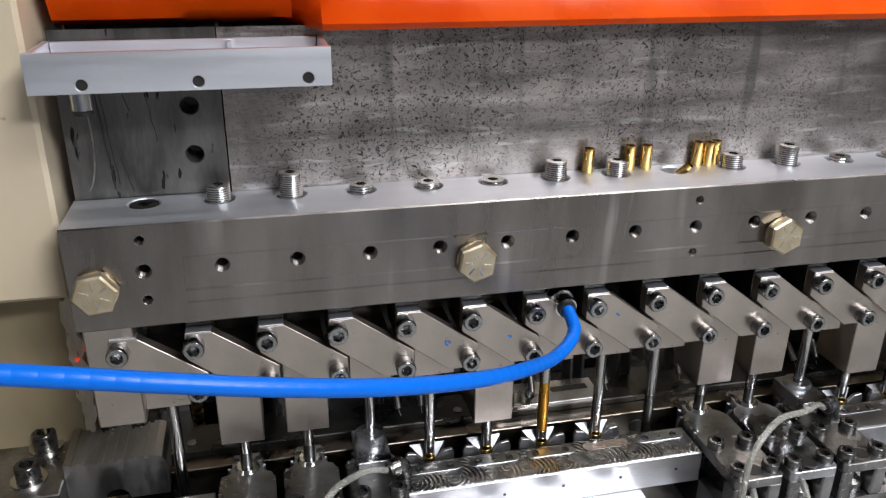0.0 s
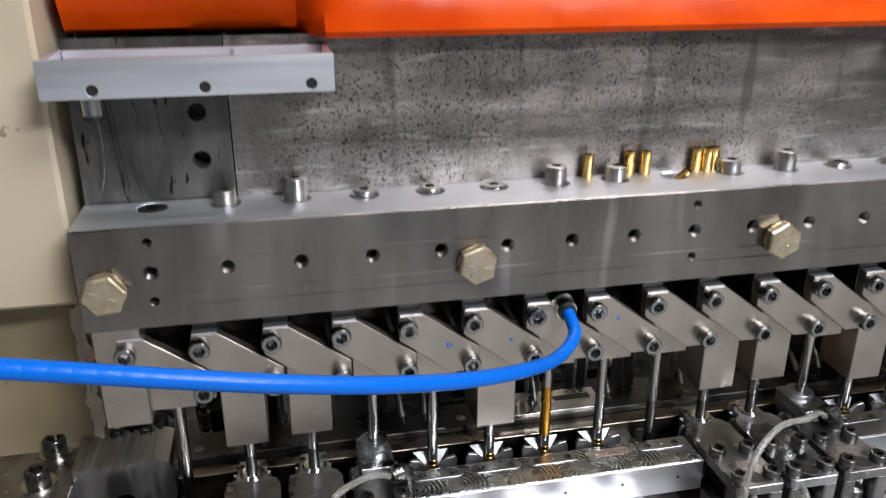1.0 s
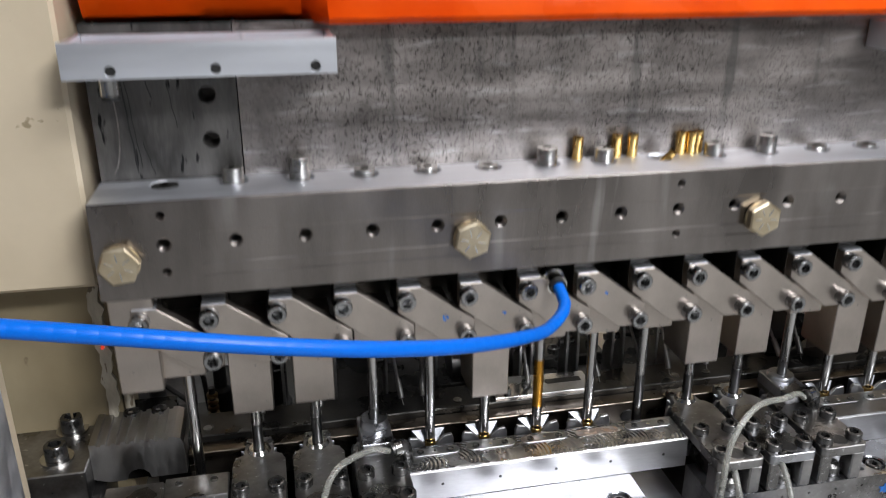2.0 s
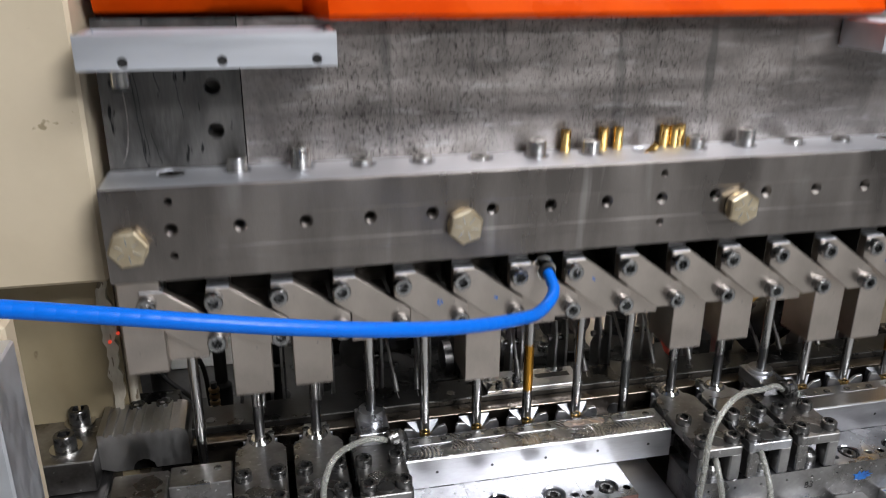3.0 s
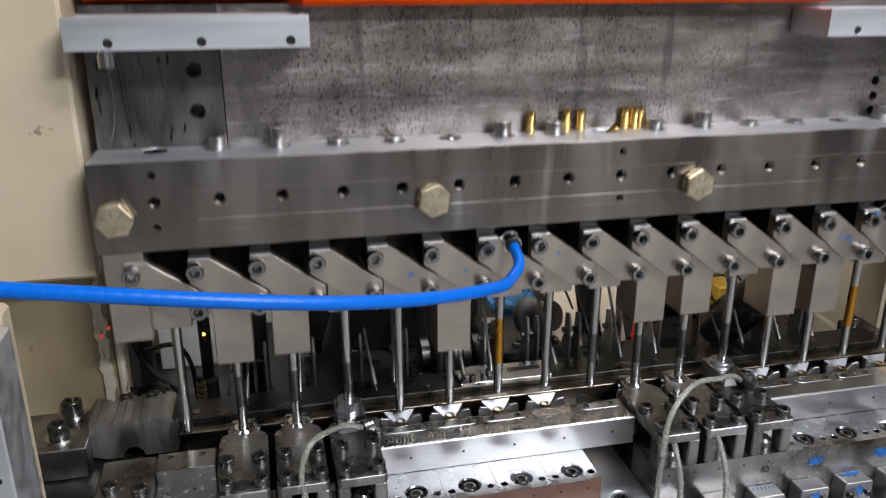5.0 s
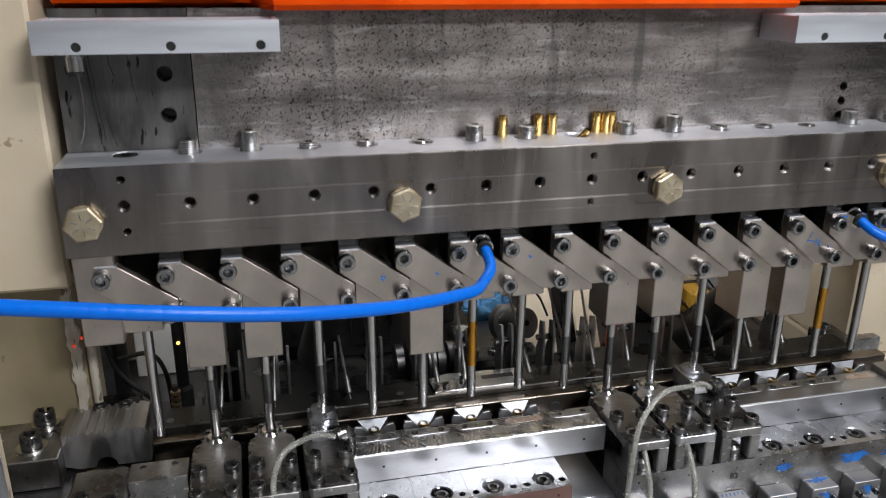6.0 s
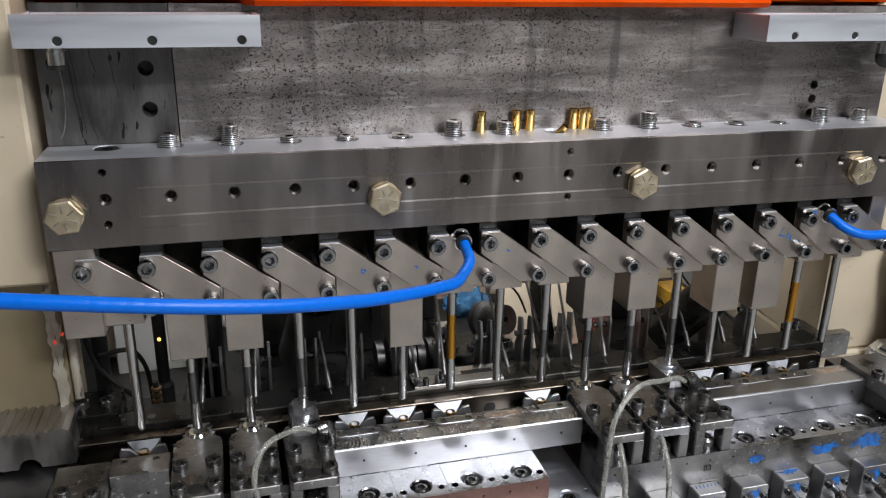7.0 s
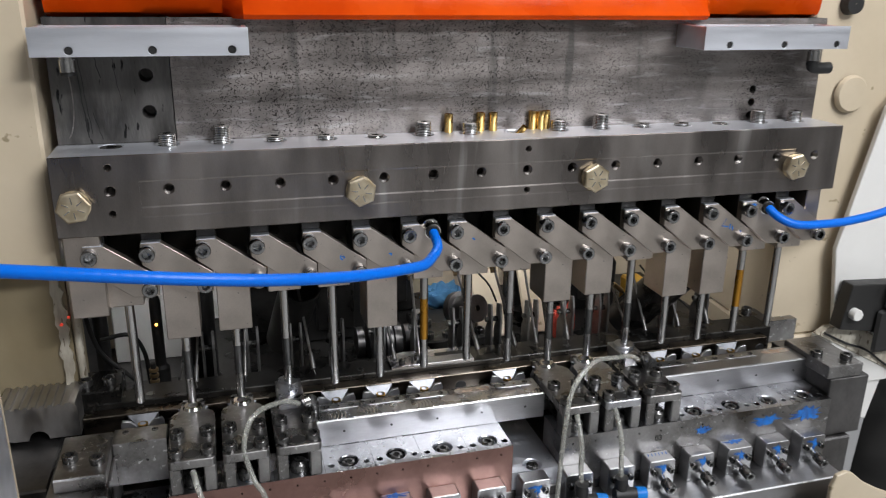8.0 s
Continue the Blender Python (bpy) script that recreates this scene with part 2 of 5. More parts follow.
YELLOW = material("yellow_plastic", (0.75, 0.42, 0.05), 0.4, 0.0, None, 30, (1, 1, 1), 0.5, 300, 0.05, 0.08)
CONCRETE = material("hall_concrete", (0.50, 0.50, 0.49), 0.5, 0.0, (0.34, 0.34, 0.33), 3, (1, 1, 1), 0.6, 30, 0.2, 0.1)
HALL_WALL = material("pale_hall_paint", (0.36, 0.36, 0.36), 0.7, 0.0, (0.28, 0.28, 0.28), 0.8, (1, 1, 1), 0.7, 20, 0.05, 0.08)
LED_AMBER = glowing("amber_indicator", (1.0, 0.45, 0.08), 6.0)
LED_RED = glowing("red_indicator", (1.0, 0.08, 0.04), 0.5)


# ---------------------------------------------------------------- mesh helpers
def finish(bm, name, mat, smooth=False):
    bmesh.ops.remove_doubles(bm, verts=bm.verts, dist=0.00002)
    bmesh.ops.recalc_face_normals(bm, faces=bm.faces)
    me = bpy.data.meshes.new(name)
    bm.to_mesh(me)
    bm.free()
    me.materials.append(mat)
    if smooth:
        me.polygons.foreach_set("use_smooth", [True] * len(me.polygons))
        me.set_sharp_from_angle(angle=radians(40))
    return me


def part(name, bm, mat, parent=None, label="", m=None, smooth=False):
    """Links a bmesh (or a ready mesh) as one mesh object, under a thing or a part."""
    me = bm if isinstance(bm, bpy.types.Mesh) else finish(bm, name, mat, smooth)
    ob = new(name, me)
    if parent:
        ob.parent = parent
    if m is not None:
        ob.matrix_basis = m
    if label:
        ob["label"] = label
    return ob


def thing(name, at, label, category, group="", kind=""):
    ob = new(name)
    ob.empty_display_size = 0.01
    ob.matrix_basis = pose(*at)
    return tagged(ob, label, category, group, kind)


def box(bm, x0, x1, y0, y1, z0, z1, bevel=0.0008):
    r = bmesh.ops.create_cube(bm, size=1.0, matrix=Matrix.Translation(((x0 + x1) / 2, (y0 + y1) / 2, (z0 + z1) / 2)) @ Matrix.Diagonal((x1 - x0, y1 - y0, z1 - z0, 1)))
    if bevel:
        edges = list({e for v in r["verts"] for e in v.link_edges})
        bmesh.ops.bevel(bm, geom=edges, offset=bevel, segments=1, affect="EDGES")
    return bm


def cyl(bm, p, q, r, r2=None, seg=20, caps=True):
    p, q = Vector(p), Vector(q)
    d = q - p
    m = Matrix.Translation((p + q) / 2) @ d.to_track_quat("Z", "Y").to_matrix().to_4x4()
    bmesh.ops.create_cone(bm, cap_ends=caps, segments=seg, radius1=r, radius2=r if r2 is None else r2, depth=d.length, matrix=m)
    return bm


def lathe(bm, prof, seg=24, m=None):
    """Turns a profile of (radius, z) about z."""
    rings = []
    for r, z in prof:
        rings.append([bm.verts.new((r * math.cos(2 * math.pi * i / seg), r * math.sin(2 * math.pi * i / seg), z)) for i in range(seg)])
    for a, b in zip(rings, rings[1:]):
        for i in range(seg):
            bm.faces.new((a[i], a[(i + 1) % seg], b[(i + 1) % seg], b[i]))
    if m is not None:
        bmesh.ops.transform(bm, matrix=m, verts=[v for ring in rings for v in ring])
    return rings


def prism(bm, poly, a0, a1, axis="y", bevel=0.0006):
    """Extrudes a polygon: (x, z) along y, (x, y) along z, or (y, z) along x."""
    put = {"y": lambda u, v, a: (u, a, v), "z": lambda u, v, a: (u, v, a), "x": lambda u, v, a: (a, u, v)}[axis]
    lo = [bm.verts.new(put(u, v, a0)) for u, v in poly]
    hi = [bm.verts.new(put(u, v, a1)) for u, v in poly]
    n = len(poly)
    fs = [bm.faces.new(lo), bm.faces.new(hi)] + [bm.faces.new((lo[i], lo[(i + 1) % n], hi[(i + 1) % n], hi[i])) for i in range(n)]
    if bevel:
        edges = list({e for f in fs for e in f.edges})
        bmesh.ops.recalc_face_normals(bm, faces=fs)
        bmesh.ops.bevel(bm, geom=edges, offset=bevel, segments=1, affect="EDGES")
    return bm


def hole_panel(bm, place, u0, u1, v0, v1, cu, cv, r, depth, seg=16, thread=0.0, cap=True):
    """A rectangle with a chamfered blind hole. place(u, v, d) gives the point at depth d behind the face."""
    out = []
    for i in range(seg):
        a = 2 * math.pi * i / seg
        c, s = math.cos(a), math.sin(a)
        k = max(abs(c), abs(s))
        c2, s2 = c / k, s / k
        out.append(bm.verts.new(place(cu + c2 * ((u1 - cu) if c2 > 0 else (cu - u0)), cv + s2 * ((v1 - cv) if s2 > 0 else (cv - v0)), 0)))
    steps = [(1.12, 0), (1.0, r * 0.14)]
    if thread:
        steps += [(0.86 if i % 2 else 1.0, r * 0.14 + thread * (i + 1)) for i in range(10)]
    steps.append((1.0, depth))
    rings = [[bm.verts.new(place(cu + r * f * math.cos(2 * math.pi * i / seg), cv + r * f * math.sin(2 * math.pi * i / seg), d)) for i in range(seg)] for f, d in steps]
    for a, b in zip([out] + rings, rings):
        for i in range(seg):
            bm.faces.new((a[i], a[(i + 1) % seg], b[(i + 1) % seg], b[i]))
    if cap:
        bm.faces.new(rings[-1])


def quad(bm, place, u0, u1, v0, v1):
    bm.faces.new([bm.verts.new(place(u, v, 0)) for u, v in ((u0, v0), (u1, v0), (u1, v1), (u0, v1))])


def socket_head(r, h, mat, name="cap_screw", shank=0.004):
    """Cap screw head standing along +z from its seat, with a hexagon socket."""
    bm = bmesh.new()
    n = 24
    rings = lathe(bm, [(r * 0.6, -shank), (r * 0.6, 0), (r, 0), (r, h * 0.84), (r * 0.97, h * 0.93), (r * 0.88, h)], n)
    top = rings[-1]
    ang = [2 * math.pi * i / 6 for i in range(6)]
    hx = [bm.verts.new((r * 0.62 * math.cos(a), r * 0.62 * math.sin(a), h)) for a in ang]
    lo = [bm.verts.new((r * 0.58 * math.cos(a), r * 0.58 * math.sin(a), h * 0.08)) for a in ang]
    for i in range(6):
        j = (i + 1) % 6
        c = [top[(4 * i + k) % n] for k in range(5)]
        bm.faces.new((c[0], c[1], hx[i]))
        bm.faces.new((c[1], c[2], hx[i]))
        bm.faces.new((c[2], hx[j], hx[i]))
        bm.faces.new((c[2], c[3], hx[j]))
        bm.faces.new((c[3], c[4], hx[j]))
        bm.faces.new((hx[i], hx[j], lo[j], lo[i]))
    bm.faces.new(lo)
    return finish(bm, name, mat, True)


def set_screw(r, h, mat):
    """Threaded plug standing h proud along +z, with a hexagon socket and thread ridges."""
    bm = bmesh.new()
    prof = [(r, -0.006)]
    n = max(1, int(h / 0.00155))
    for i in range(n):
        z = h * i / n
        prof += [(r, z), (r, z + h * 0.35 / n), (r * 0.93, z + h * 0.65 / n)]
    prof += [(r, h * 0.98), (r * 0.9, h)]
    rings = lathe(bm, prof, 24)
    top = rings[-1]
    hx = [bm.verts.new((r * 0.5 * math.cos(a), r * 0.5 * math.sin(a), h)) for a in [2 * math.pi * i / 6 for i in range(6)]]
    lo = [bm.verts.new((v.co.x, v.co.y, h - 0.005)) for v in hx]
    for i in range(6):
        j = (i + 1) % 6
        c = [top[(4 * i + k) % 24] for k in range(5)]
        for f in ((c[0], c[1], hx[i]), (c[1], c[2], hx[i]), (c[2], hx[j], hx[i]), (c[2], c[3], hx[j]), (c[3], c[4], hx[j]), (hx[i], hx[j], lo[j], lo[i])):
            bm.faces.new(f)
    bm.faces.new(lo)
    return finish(bm, "set_screw", mat, True)


def tube_along(bm, pts, r, seg=12):
    """A round tube through points."""
    pts = [Vector(p) for p in pts]
    up, rings = Vector((0.13, 0.2, 0.97)), []
    for i, p in enumerate(pts):
        d = (pts[min(i + 1, len(pts) - 1)] - pts[max(i - 1, 0)]).normalized()
        a = d.cross(up).normalized()
        b = a.cross(d)
        rings.append([bm.verts.new(p + r * (a * math.cos(2 * math.pi * k / seg) + b * math.sin(2 * math.pi * k / seg))) for k in range(seg)])
    for a, b in zip(rings, rings[1:]):
        for k in range(seg):
            bm.faces.new((a[k], a[(k + 1) % seg], b[(k + 1) % seg], b[k]))
    bm.faces.new(rings[0])
    bm.faces.new(rings[-1])
    return bm


def spline(pts, n):
    """n + 1 points at even steps of length on a Catmull-Rom curve through pts."""
    p = [Vector(q) for q in pts]
    p = [2 * p[0] - p[1]] + p + [2 * p[-1] - p[-2]]
    fine = []
    for i in range(1, len(p) - 2):
        for k in range(24):
            t = k / 24
            fine.append(0.5 * (2 * p[i] + (p[i + 1] - p[i - 1]) * t + (2 * p[i - 1] - 5 * p[i] + 4 * p[i + 1] - p[i + 2]) * t * t + (3 * p[i] - p[i - 1] - 3 * p[i + 1] + p[i + 2]) * t ** 3))
    fine.append(p[-2])
    run = [0.0]
    for a, b in zip(fine, fine[1:]):
        run.append(run[-1] + (b - a).length)
    out, j = [], 0
    for k in range(n + 1):
        s = run[-1] * k / n
        while j < len(run) - 2 and run[j + 1] < s:
            j += 1
        f = (s - run[j]) / max(run[j + 1] - run[j], 1e-9)
        out.append(fine[j].lerp(fine[j + 1], f))
    return out


def splat(bm, c, u, v, ru, rv, seed, n=18):
    """An irregular ink patch, a little proud of its face."""
    rnd = random.Random(seed)
    c, u, v = Vector(c), Vector(u), Vector(v)
    vs = []
    for i in range(n):
        a = 2 * math.pi * i / n
        k = rnd.uniform(0.35, 1.15)
        vs.append(bm.verts.new(c + u * ru * k * math.cos(a) + v * rv * k * math.sin(a)))
    bm.faces.new(vs)
    return bm


def stroke(bm, pts, side, w):
    """A flat pen stroke of width w along points."""
    a = [bm.verts.new(p - side * w / 2) for p in pts]
    b = [bm.verts.new(p + side * w / 2) for p in pts]
    for i in range(len(pts) - 1):
        bm.faces.new((a[i], a[i + 1], b[i + 1], b[i]))
    return bm


FACE_FRONT = pose(0, 0, 0, 90)  # turns +z to -y


# ---------------------------------------------------------------- hall around the press
# out of view: added to close the scene and feed the metal's reflections
def room():
    bm = bmesh.new()
    box(bm, -4, 5, -4, 4, -1.25, -1.15, 0)
    tagged(part("floor", bm, CONCRETE), "grey concrete hall floor", "floor", kind="structure")
    for n, b in (("wall_south", (-4, 5, -4.1, -4.0, -1.15, 2.6)), ("wall_north", (-4, 5, 4.0, 4.1, -1.15, 2.6)), ("wall_west", (-4.1, -4, -4, 4, -1.15, 2.6)), ("wall_east", (5, 5.1, -4, 4, -1.15, 2.6))):
        bm = bmesh.new()
        box(bm, *b, 0)
        tagged(part(n, bm, HALL_WALL), "pale painted hall wall", "wall", kind="structure")
    bm = bmesh.new()
    box(bm, -4.1, 5.1, -4.1, 4.1, 2.6, 2.7, 0)
    tagged(part("ceiling", bm, HALL_WALL), "pale painted hall ceiling", "ceiling", kind="structure")


room()


# ---------------------------------------------------------------- slide of the press
def press_slide():
    th = thing("press_slide", (0, 0.058, 0.033), "orange painted press slide with a bare pitted steel front plate", "press slide")
    fr = lambda u, v, d: (u, d, v)
    # main plate, with three bolt holes in its far end
    bm = bmesh.new()
    xs = [0.0595, 0.69, 0.73, 0.80]
    zs = [-0.004, 0.0125, 0.0265, 0.0425, 0.117]
    quad(bm, fr, xs[0], xs[1], zs[0], zs[4])
    quad(bm, fr, xs[2], xs[3], zs[0], zs[4])
    quad(bm, fr, xs[1], xs[2], zs[3], zs[4])
    for a, b, c in ((zs[0], zs[1], 0.006), (zs[1], zs[2], 0.021), (zs[2], zs[3], 0.036)):
        hole_panel(bm, fr, xs[1], xs[2], a, b, 0.7105, c, 0.0045, 0.02)
    quad(bm, lambda u, v, d: (0.80, u, v), 0, 0.05, zs[0], zs[4])
    quad(bm, lambda u, v, d: (0.0595, u, v), 0, 0.05, zs[0], zs[4])
    part("front_plate", bm, SLIDE, th, "pitted scoured steel plate")
    # gib plate at the near end, a separate plate set 1 mm back
    bm = bmesh.new()
    fr2 = lambda u, v, d: (u, d + 0.001, v)
    quad(bm, fr2, -0.048, 0.020, -0.004, 0.117)
    quad(bm, fr2, 0.052, 0.0585, -0.004, 0.117)
    quad(bm, fr2, 0.020, 0.052, 0.083, 0.117)
    hole_panel(bm, fr2, 0.020, 0.052, -0.004, 0.046, 0.0363, 0.029, 0.0062, 0.03)
    hole_panel(bm, fr2, 0.020, 0.052, 0.046, 0.083, 0.0363, 0.064, 0.0062, 0.03)
    quad(bm, lambda u, v, d: (-0.048, u + 0.001, v), 0, 0.05, -0.004, 0.117)
    quad(bm, lambda u, v, d: (0.0585, u + 0.001, v), 0, 0.05, -0.004, 0.117)
    gib = part("gib_plate", bm, SLIDE_DARK, th, "dark stained steel end plate")
    rnd = random.Random(17)
    for x, za, zb, w in ((-0.020, 0.006, 0.096, 0.0011), (-0.0165, 0.010, 0.084, 0.0007), (-0.030, 0.050, 0.092, 0.0006), (-0.004, 0.062, 0.094, 0.0008), (0.012, 0.040, 0.100, 0.0005), (-0.008, 0.004, 0.030, 0.0006)):
        bm = bmesh.new()
        stroke(bm, [Vector((x - 0.006 * u + rnd.uniform(-0.0006, 0.0006), 0.00075, zb + (za - zb) * (1 - u))) for u in np.linspace(0, 1, 9)], Vector((1, 0, 0)), w)
        part("gouge", bm, DARK_PAINT, gib, "dark upright gouge")
    bm = bmesh.new()
    stroke(bm, [Vector((-0.040 + 0.010 * math.sin(u), 0.0007, 0.045 + 0.040 * math.cos(u))) for u in np.linspace(0.2, 2.9, 14)], Vector((1, 0, 0)), 0.0012)
    part("rub_mark", bm, SLIDE, gib, "pale curved rub mark")
    # cast body: a raking middle panel between two recessed pockets, shaped to lean forward for the shade at both ends
    bm = bmesh.new()
    nx, nz = 96, 26
    x0, x1, z0, z1 = -0.048, 0.803, 0.116, 0.42
    grid = []
    for j in range(nz + 1):
        w = j / nz
        z = z0 + (z1 - z0) * w ** 1.3
        row = []
        for i in range(nx + 1):
            x = x0 + (x1 - x0) * i / nx
            zz = z - z0
            edge = min(x - (0.118 + 0.15 * zz), (0.635 + 0.22 * zz) - x)
            s = min(max(edge / 0.026 + 0.5, 0), 1)
            s = s * s * (3 - 2 * s)
            mid = -0.016 + 0.34 * zz - 0.016 * math.exp(-zz / 0.012)
            low = 0.024 - 0.40 * zz + 0.006 * noise.noise((x * 14, zz * 14, 3))
            y = low * (1 - s) + mid * s
            y += 0.010 * max(0, 1 - zz / 0.006) ** 2 + 0.0012 * noise.noise((x * 60, zz * 60, 1))
            row.append(bm.verts.new((x, y, z)))
        grid.append(row)
    for a, b in zip(grid, grid[1:]):
        for i in range(nx):
            bm.faces.new((a[i], a[i + 1], b[i + 1], b[i]))
    back = [bm.verts.new((x, 0.12, z)) for x, z in ((x0, z0), (x1, z0), (x1, z1), (x0, z1))]
    bm.faces.new(grid[0] + [back[1], back[0]])
    bm.faces.new([r[0] for r in grid] + [back[3], back[0]])
    bm.faces.new([r[-1] for r in grid] + [back[2], back[1]])
    part("casting", bm, ORANGE, th, "glossy orange painted casting", smooth=True)
    bm = bmesh.new()
    box(bm, -0.047, 0.799, 0.052, 0.118, -0.30 + 0.2, 0.30, 0.002)
    part("core", bm, DARK, th, "dark steel body behind the plates")
    return th


SLIDE_THING = press_slide()


# ---------------------------------------------------------------- tool beam with its screws
PLUGS = {1: 0.012, 2: 0.018, 3: 0.0058, 4: 0.0048, 5: 0.0030, 6: 0.015, 7: 0.0125, 9: 0.012, 10: 0.017, 11: 0.0045, 12: 0.0035, 13: 0.0015, 14: 0.015, 15: 0.013, 0: 0.0004}


def tool_beam():
    th = thing("tool_beam", (0, 0, -0.042), "long ground steel tool beam with tapped holes along its face", "tool beam")
    bm, top = bmesh.new(), bmesh.new()
    H = 0.075
    xa, xb = -0.0487, 0.796
    # levels of the face: lower land, shallow step, station groove, upper land
    levels = (0.001, 0.0153, 0.0167, 0.0246, 0.0262, 0.0492, 0.0508, H - 0.001)
    depths = (0.0, 0.0, 0.0002, 0.0002, 0.0006, 0.0006, 0.0, 0.0)
    fr = lambda u, v, d: (u, d, v)
    cells = [xa] + [P * (k - 0.5) for k in range(16)] + [P * 15.5, xb]
    for i, (a, b) in enumerate(zip(cells, cells[1:])):
        k = i - 1
        mid = 0 <= k <= 15
        cut = depths if 1 <= k <= 14 else (0.0,) * 8
        holes = {4: (0.042, 0.0049)} if mid else {}
        if k in (0, 8):
            holes.update({2: (0.0205, 0.0032), 6: (0.064, 0.0032)})
        for n in range(7):
            if n in holes:
                cz, r = holes[n]
                hole_panel(bm, lambda u, v, d: (u, d + cut[n], v), a, b, levels[n], levels[n + 1], P * k, cz, r, 0.03, thread=0.0007)
            else:
                bm.faces.new([bm.verts.new(q) for q in ((a, cut[n], levels[n]), (b, cut[n], levels[n]), (b, cut[n + 1], levels[n + 1]), (a, cut[n + 1], levels[n + 1]))])
        if k in (1, 15):
            for n in range(1, 6):
                bm.faces.new([bm.verts.new(q) for q in ((a, 0, levels[n]), (a, 0, levels[n + 1]), (a, depths[n + 1], levels[n + 1]), (a, depths[n], levels[n]))] if depths[n] and depths[n + 1] else [bm.verts.new(q) for q in ((a, 0, levels[n]), (a, 0, levels[n + 1]), (a, max(depths[n], depths[n + 1]), levels[n + 1] if depths[n + 1] else levels[n]))])
        # top, with the plug holes along it
        bm.faces.new([bm.verts.new(q) for q in ((a, 0, H - 0.001), (b, 0, H - 0.001), (b, 0.001, H), (a, 0.001, H))])
        up = lambda u, v, d: (u, v, H - d)
        if mid:
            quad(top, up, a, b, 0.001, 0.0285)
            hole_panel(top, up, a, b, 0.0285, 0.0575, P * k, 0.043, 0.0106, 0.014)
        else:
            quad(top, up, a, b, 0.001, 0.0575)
        bm.faces.new([bm.verts.new(q) for q in ((a, 0, 0.001), (b, 0, 0.001), (b, 0.001, 0), (a, 0.001, 0))])
        bm.faces.new([bm.verts.new(q) for q in ((a, 0.001, 0), (b, 0.001, 0), (b, 0.0575, 0), (a, 0.0575, 0))])
    for x in (xa, xb):
        bm.faces.new([bm.verts.new(q) for q in ((x, 0, 0.001), (x, 0, H - 0.001), (x, 0.001, H), (x, 0.0575, H), (x, 0.0575, 0), (x, 0.001, 0))])
    part("bar", bm, GROUND, th)
    # pale aluminium here paints the light that falls on the top
    part("lit_top_face", top, ALU, th, "ground top face in pale metal that paints overhead light")
    # plugs; the first is dark and wide to paint the shade in its hole
    for k, h in PLUGS.items():
        part("set_screw", set_screw(0.0084 if k else 0.0100, max(h, 0.0012), CHROME if k else DARK), None, th, m=pose(P * k, 0.043, H - 0.0009 + (-0.0006 if k == 0 else 0), 0, 0, 17 * k))
    # hexagon bolts with radial grade marks
    bm = bmesh.new()
    R = 0.0268 / 2 / math.cos(math.pi / 6)
    hexa = [[bm.verts.new((R * f * math.cos(math.pi / 3 * i), R * f * math.sin(math.pi / 3 * i), z)) for i in range(6)] for f, z in ((1, 0.0018), (1, 0.0084), (0.9, 0.0095))]
    for a, b in zip(hexa, hexa[1:]):
        for i in range(6):
            bm.faces.new((a[i], a[(i + 1) % 6], b[(i + 1) % 6], b[i]))
    bm.faces.new(hexa[0])
    bm.faces.new(hexa[-1])
    lathe(bm, [(0.002, 0), (0.0142, 0), (0.0142, 0.0019), (0.002, 0.0019)], 28)
    hexbolt = finish(bm, "hex_bolt", ZINC)
    bm = bmesh.new()
    for i in range(6):
        a = math.pi / 3 * i + 0.5
        bmesh.ops.create_cube(bm, size=1, matrix=pose(0.0070 * math.cos(a), 0.0070 * math.sin(a), 0.0096, 0, 0, math.degrees(a)) @ Matrix.Diagonal((0.0062, 0.0009, 0.0006, 1)))
    marks = finish(bm, "grade_marks", CHROME)
    for x, turn in ((-0.0315, 8), (0.2294, 20), (0.4823, 28), (0.7350, 12)):
        bolt = part("hex_bolt", hexbolt, None, th, "zinc plated hexagon bolt with radial grade marks", m=pose(x, 0, 0.0305) @ FACE_FRONT @ pose(0, 0, 0, 0, 0, turn))
        part("grade_marks", marks, None, bolt)
    return th


BEAM_THING = tool_beam()


